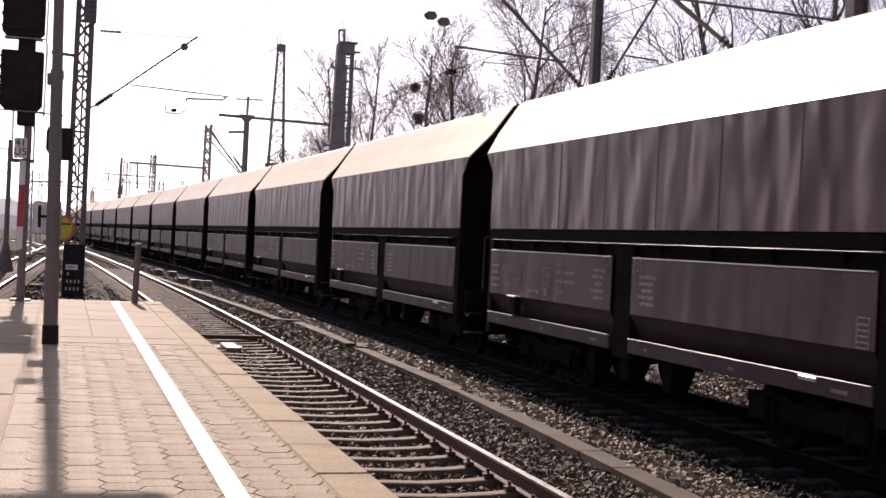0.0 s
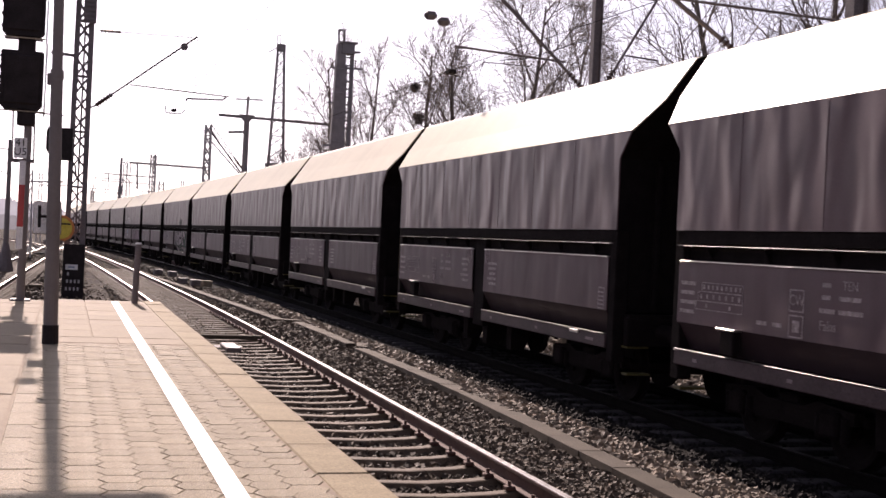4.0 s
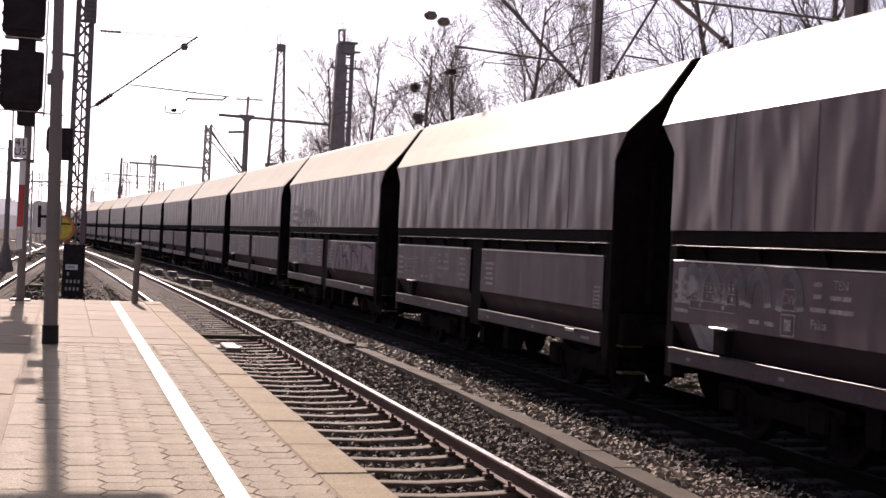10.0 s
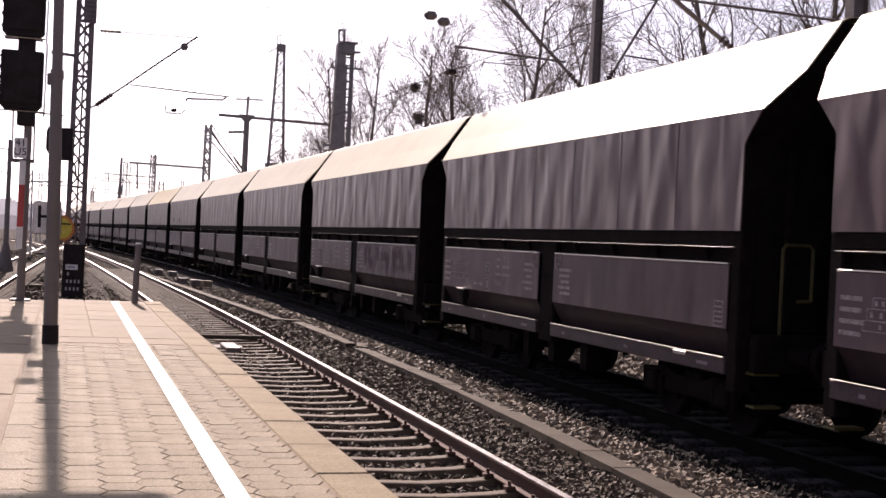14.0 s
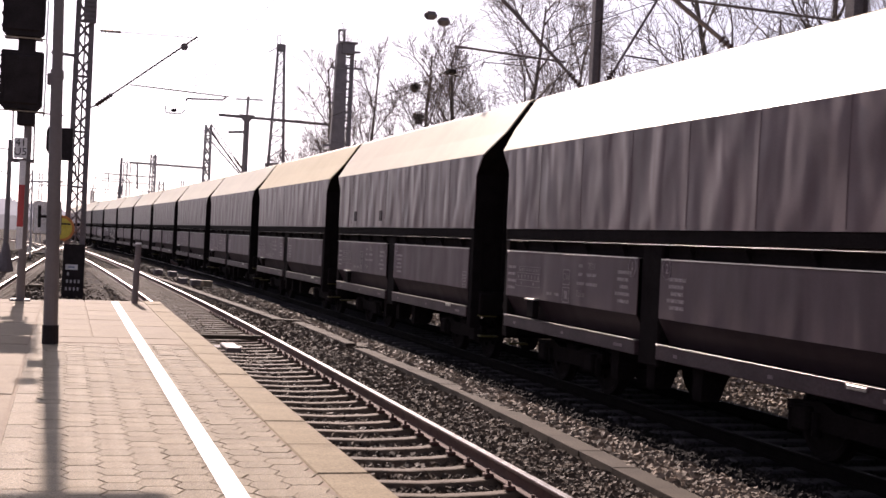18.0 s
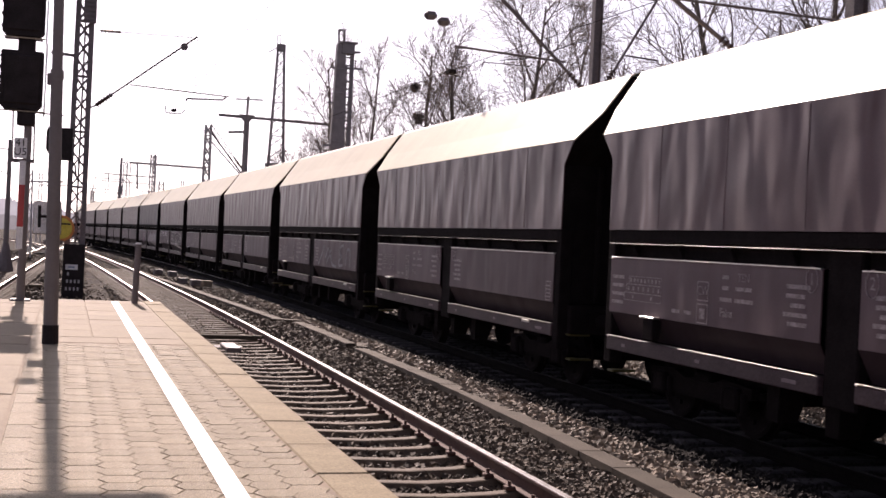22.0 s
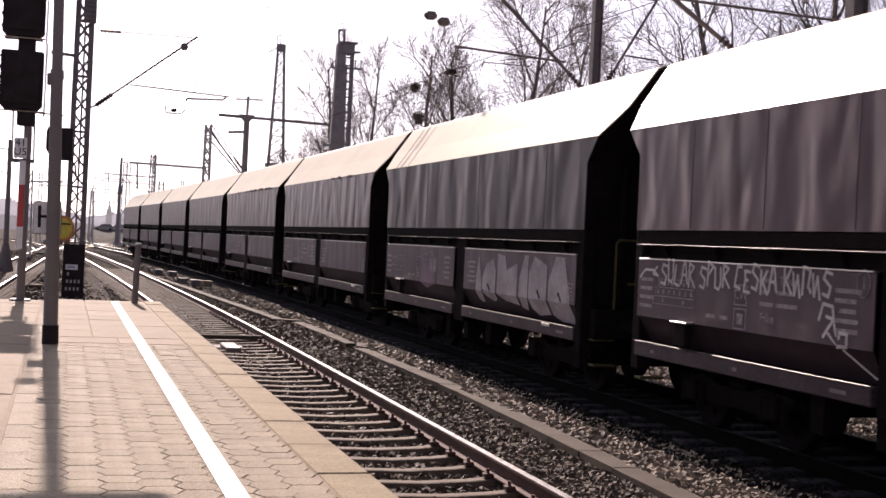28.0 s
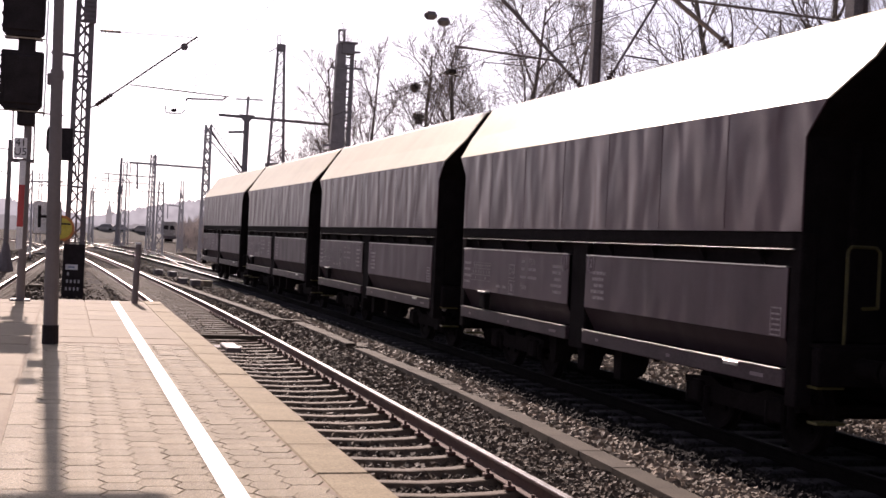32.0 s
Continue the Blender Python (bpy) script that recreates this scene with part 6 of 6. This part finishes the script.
# ---------------------------------------------------------------- bare trees and far woods
def grow(seed, height=12.0, stems=1, fork=0.62, first=0.30, reach=0.46, dense=1.0):
    """A leafless tree of that height: trunk and limbs in one mesh, fine twigs in another. stems: shoots from one foot."""
    rng = random.Random(seed)
    wood, twigs = ([], []), ([], [])

    def limb(store, pts, r0, r1, n):
        v, f = store
        k0, m = len(v), len(pts)
        for i, p in enumerate(pts):
            d = (pts[min(i + 1, m - 1)] - pts[max(i - 1, 0)]).normalized()
            u = d.orthogonal().normalized()
            w = d.cross(u)
            r = r0 + (r1 - r0) * i / (m - 1)
            for j in range(n):
                a = 2 * math.pi * j / n
                v.append(tuple(p + u * (r * math.cos(a)) + w * (r * math.sin(a))))
        for i in range(m - 1):
            for j in range(n):
                q = (j + 1) % n
                f.append((k0 + i * n + j, k0 + i * n + q, k0 + (i + 1) * n + q, k0 + (i + 1) * n + j))

    def branch(start, d, length, r, level):
        m = (8, 7, 6, 4, 3)[level]
        bent, rise = (0.04, 0.09, 0.09, 0.08, 0.06)[level], (0.02, 0.05, 0.035, 0.03, 0.03)[level]
        pts, p = [start], start
        for i in range(m):
            d = (d + Vector((rng.gauss(0, bent), rng.gauss(0, bent), rng.gauss(rise, bent * 0.7)))).normalized()
            p = p + d * (length / m)
            pts.append(p)
        tip = max(0.005, r * (0.16, 0.22, 0.4, 0.55, 0.75)[level])
        limb(wood if level < 2 else twigs, pts, r, tip, (8, 6, 4, 3, 3)[level])
        if level == 4:
            return
        count = max(2, round((10, 8, 5, 5)[level] * dense * rng.uniform(0.85, 1.2)))
        low = (first, 0.22, 0.18, 0.15)[level]
        turn = rng.random() * 6.28
        for i in range(count):
            t = min(0.99, low + (1 - low) * (i + rng.random() * 0.9) / count)
            k = min(int(t * m), m - 1)
            at = pts[k].lerp(pts[k + 1], t * m - k)
            axis = (pts[k + 1] - pts[k]).normalized()
            side = axis.orthogonal().normalized()
            turn += 2.4 + rng.gauss(0, 0.5)
            side.rotate(Matrix.Rotation(turn, 3, axis))
            a = fork * rng.uniform(0.7, 1.25)
            out = (axis * math.cos(a) + side * math.sin(a)).normalized()
            size = (reach * height * (1.10 - 0.75 * t) if level == 0 else length * (0.58, 0.62, 0.80)[level - 1] * (1.15 - 0.5 * t)) * rng.uniform(0.75, 1.2)
            here = r + (tip - r) * t
            branch(at, out, size, max((0.042, 0.018, 0.0108, 0.0078)[level], here * (0.50 if level == 0 else 0.55) * rng.uniform(0.8, 1.1)), level + 1)

    if stems == 1:
        branch(Vector((0, 0, -0.1)), Vector((0, 0, 1)), height * 0.96, height * 0.017, 0)
    else:
        for i in range(stems):
            a = 2.4 * i
            lean = rng.uniform(0.05, 0.34)
            branch(Vector((0.3 * math.cos(a), 0.3 * math.sin(a), -0.1)), Vector((math.cos(a) * lean, math.sin(a) * lean, 1)).normalized(), height * rng.uniform(0.6, 1.0), height * 0.0055, 1)
    meshes = []
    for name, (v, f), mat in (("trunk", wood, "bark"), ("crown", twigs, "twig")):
        me = bpy.data.meshes.new(name)
        me.from_pydata(v, [], f)
        me.materials.append(M[mat])
        meshes.append(me)
    return meshes


KINDS = {"round": grow(3, fork=0.75, first=0.36, reach=0.44, dense=1.08), "slim": grow(11, fork=0.62, first=0.28, reach=0.42, dense=0.95),
         "open": grow(23, fork=0.66, first=0.34, reach=0.42, dense=0.85), "wide": grow(31, fork=0.9, first=0.30, reach=0.5),
         "shoots": grow(41, stems=7, fork=0.40, dense=0.52), "sparse": grow(57, fork=0.72, first=0.26, reach=0.44, dense=0.78)}
LABELS = {"round": "tall leafless tree with a dense round crown", "slim": "slim leafless tree with upright limbs", "open": "leafless tree with an open crown", "wide": "leafless tree with wide spreading limbs",
          "sparse": "leafless tree with few long bare limbs", "shoots": "bare many-stemmed bush of upright shoots"}


def tree(x, y, h, kind, turn, lean=0.0):
    t = thing("bush" if kind == "shoots" else "tree", LABELS[kind], "bush" if kind == "shoots" else "tree", pose(x, y, -0.34, 0, lean, 0) @ pose(0, 0, 0, 0, 0, turn) @ Matrix.Scale(h / 12.0, 4),
              "bare bushes beside the line" if kind == "shoots" else "bare trees beside the line")
    trunk, crown = KINDS[kind]
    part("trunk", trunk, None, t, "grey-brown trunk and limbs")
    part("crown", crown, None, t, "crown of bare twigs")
    return t


for i, (x, y, h, kind, lean) in enumerate(((22.5, 62, 16.2, "round", 0), (26.6, 66, 15.6, "open", 0), (17.9, 66, 13.2, "slim", 3), (16.6, 70, 12.6, "slim", -4), (19.4, 64, 12.6, "open", 4), (15.4, 75, 13.2, "open", -5),
                                           (20.4, 67, 12.0, "slim", 5), (31.0, 66, 14.0, "sparse", 0),
                                           (24.8, 55, 12.6, "shoots", 0), (25.6, 48, 12.8, "shoots", 0), (23.2, 45, 10.6, "shoots", 0), (27.2, 46, 13.2, "sparse", 3), (24.5, 40, 15.0, "sparse", -14), (24.4, 36, 14.5, "sparse", 3),
                                           (26.8, 38, 15.5, "sparse", -4),
                                           (18.3, 72, 8.6, "shoots", 0), (21.2, 70, 8.8, "shoots", 0), (15.2, 80, 8.6, "shoots", 0), (24.0, 68, 9.0, "shoots", 0),
                                           (26.2, 150, 12.4, "round", 0), (28.4, 148, 14.6, "round", 0), (30.0, 142, 14.2, "wide", 0), (24.0, 155, 9.5, "shoots", 0), (29.5, 152, 10.0, "shoots", 0))):
    tree(x, y, h, kind, (i * 67) % 360, lean)


def mistletoe(x, y, z, r, seed):
    """A round clump of green-brown twigs hanging in a crown."""
    rng = random.Random(seed)
    host = min((o for o in scene.objects if o.name.startswith("tree") and o.parent is None), key=lambda o: (o.location - Vector((x, y, 0))).length)
    g = Geo()
    for i in range(260):
        d = Vector((rng.gauss(0, 1), rng.gauss(0, 1), rng.gauss(0, 1))).normalized()
        g.tube(d * (r * 0.1), d * (r * rng.uniform(0.7, 1.0)), 0.025, 0.012, 3, False)
    part("mistletoe", g, M["twig"], host, "round mistletoe clump", at=host.matrix_basis.inverted() @ Matrix.Translation((x, y, z)))


mistletoe(16.99, 62.5, 10.03, 0.36, 1)
mistletoe(17.23, 62.5, 8.44, 0.42, 2)


def far_woods():
    """Hazy woods on the horizon: a plain, glowing far backdrop with an uneven crown line, and scrub paled for haze
    before it.
    """
    rng = np.random.default_rng(5)
    line_x, line_z = (-260, -60, -26, 8, 20, 49, 69, 85, 330), (17, 16, 14, 7, 9.5, 16.5, 20, 26, 30)
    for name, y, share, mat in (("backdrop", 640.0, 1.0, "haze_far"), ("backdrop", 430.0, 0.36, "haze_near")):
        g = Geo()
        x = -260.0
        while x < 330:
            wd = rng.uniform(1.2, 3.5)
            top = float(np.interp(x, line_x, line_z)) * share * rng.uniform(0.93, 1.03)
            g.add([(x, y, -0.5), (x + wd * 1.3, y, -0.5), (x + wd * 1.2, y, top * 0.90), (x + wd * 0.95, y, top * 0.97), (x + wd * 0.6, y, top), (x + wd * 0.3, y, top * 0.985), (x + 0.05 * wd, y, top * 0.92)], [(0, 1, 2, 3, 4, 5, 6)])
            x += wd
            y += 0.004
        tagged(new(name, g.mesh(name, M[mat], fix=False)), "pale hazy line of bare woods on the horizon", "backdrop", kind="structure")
    V, F, k = [], [], 0
    for i in range(420):
        y = rng.uniform(150, 240)
        x = rng.uniform(0.085, 0.21) * y
        h, z = 3 + 5 * rng.random() * (x / y - 0.05) / 0.15, -0.3
        for j in range(16):
            a, lean = rng.uniform(0, 6.28), rng.uniform(0.05, 0.5)
            z0 = z + h * rng.uniform(0, 0.45)
            top = (x + math.cos(a) * h * lean * 0.6, y + math.sin(a) * h * lean * 0.6, z0 + (h - z0) * rng.uniform(0.6, 1.0))
            r = 0.06 + 0.08 * rng.random()
            V += [(x - r, y, z0), (x + r, y, z0), (x, y + r, z0), top]
            F += [(k, k + 1, k + 3), (k + 1, k + 2, k + 3), (k + 2, k, k + 3)]
            k += 4
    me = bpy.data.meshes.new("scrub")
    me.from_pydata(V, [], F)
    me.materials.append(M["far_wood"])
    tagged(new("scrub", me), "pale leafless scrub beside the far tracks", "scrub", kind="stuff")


def embankment():
    g = Geo()
    n = 60
    pts, f = [], []
    for i in range(n + 1):
        x = 5 + 1.4 * i
        h = 1.5 + 0.35 * math.sin(x * 0.21) + 0.25 * math.sin(x * 0.57 + 1)
        for dy, z in ((0, -0.36), (5, h * 0.55), (9, h), (16, h * 0.9), (26, -0.36)):
            pts.append((x, 250 + dy + 3 * math.sin(x * 0.13), z))
    for i in range(n):
        for j in range(4):
            f.append((i * 5 + j, (i + 1) * 5 + j, (i + 1) * 5 + j + 1, i * 5 + j + 1))
    tagged(new("embankment", g.add(pts, f).mesh("embankment", M["grass"], True)), "low brown grassy bank behind the tracks", "embankment", kind="structure")


def church():
    """A church tower far behind the woods, with the haze on it painted as a glow."""
    c = thing("church_tower", "hazy grey church tower with a pointed spire", "church", (18.6, 590, -0.34))
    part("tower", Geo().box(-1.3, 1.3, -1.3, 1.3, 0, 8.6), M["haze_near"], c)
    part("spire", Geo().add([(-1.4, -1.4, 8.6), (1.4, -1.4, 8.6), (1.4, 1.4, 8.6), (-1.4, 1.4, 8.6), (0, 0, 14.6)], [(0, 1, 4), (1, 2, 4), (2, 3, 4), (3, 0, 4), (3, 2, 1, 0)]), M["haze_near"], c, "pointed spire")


far_woods()
church()
embankment()


# ---------------------------------------------------------------- motion
def motions():
    for k, w in enumerate(WAGONS):
        rows = []
        for i in range(33):
            y = wagon_y(k, float(i))
            rows.append((float(i), pose(train_x(y), y, TRAIN_Z, 0, 0, heading(y))))
        walk(w, rows)
    # all wheelsets roll alike: one set of keys for the leading axle of a bogie, one for the trailing axle
    spins = {}
    for w in WAGONS:
        for axle in (o for o in w.children_recursive if o.name.startswith("wheelset")):
            y = round(axle.location.y, 2)
            if y not in spins:
                rows = [(i / 30, pose(0, y, 0.46, math.degrees(run(i / 30) / 0.46) % 360, 0, 0)) for i in range(961)]
                walk(axle, rows)
                spins[y] = axle.animation_data
            else:
                axle.rotation_mode = "QUATERNION"
                keys = axle.animation_data_create()
                keys.action = spins[y].action
                keys.action_slot = spins[y].action_slot


motions()
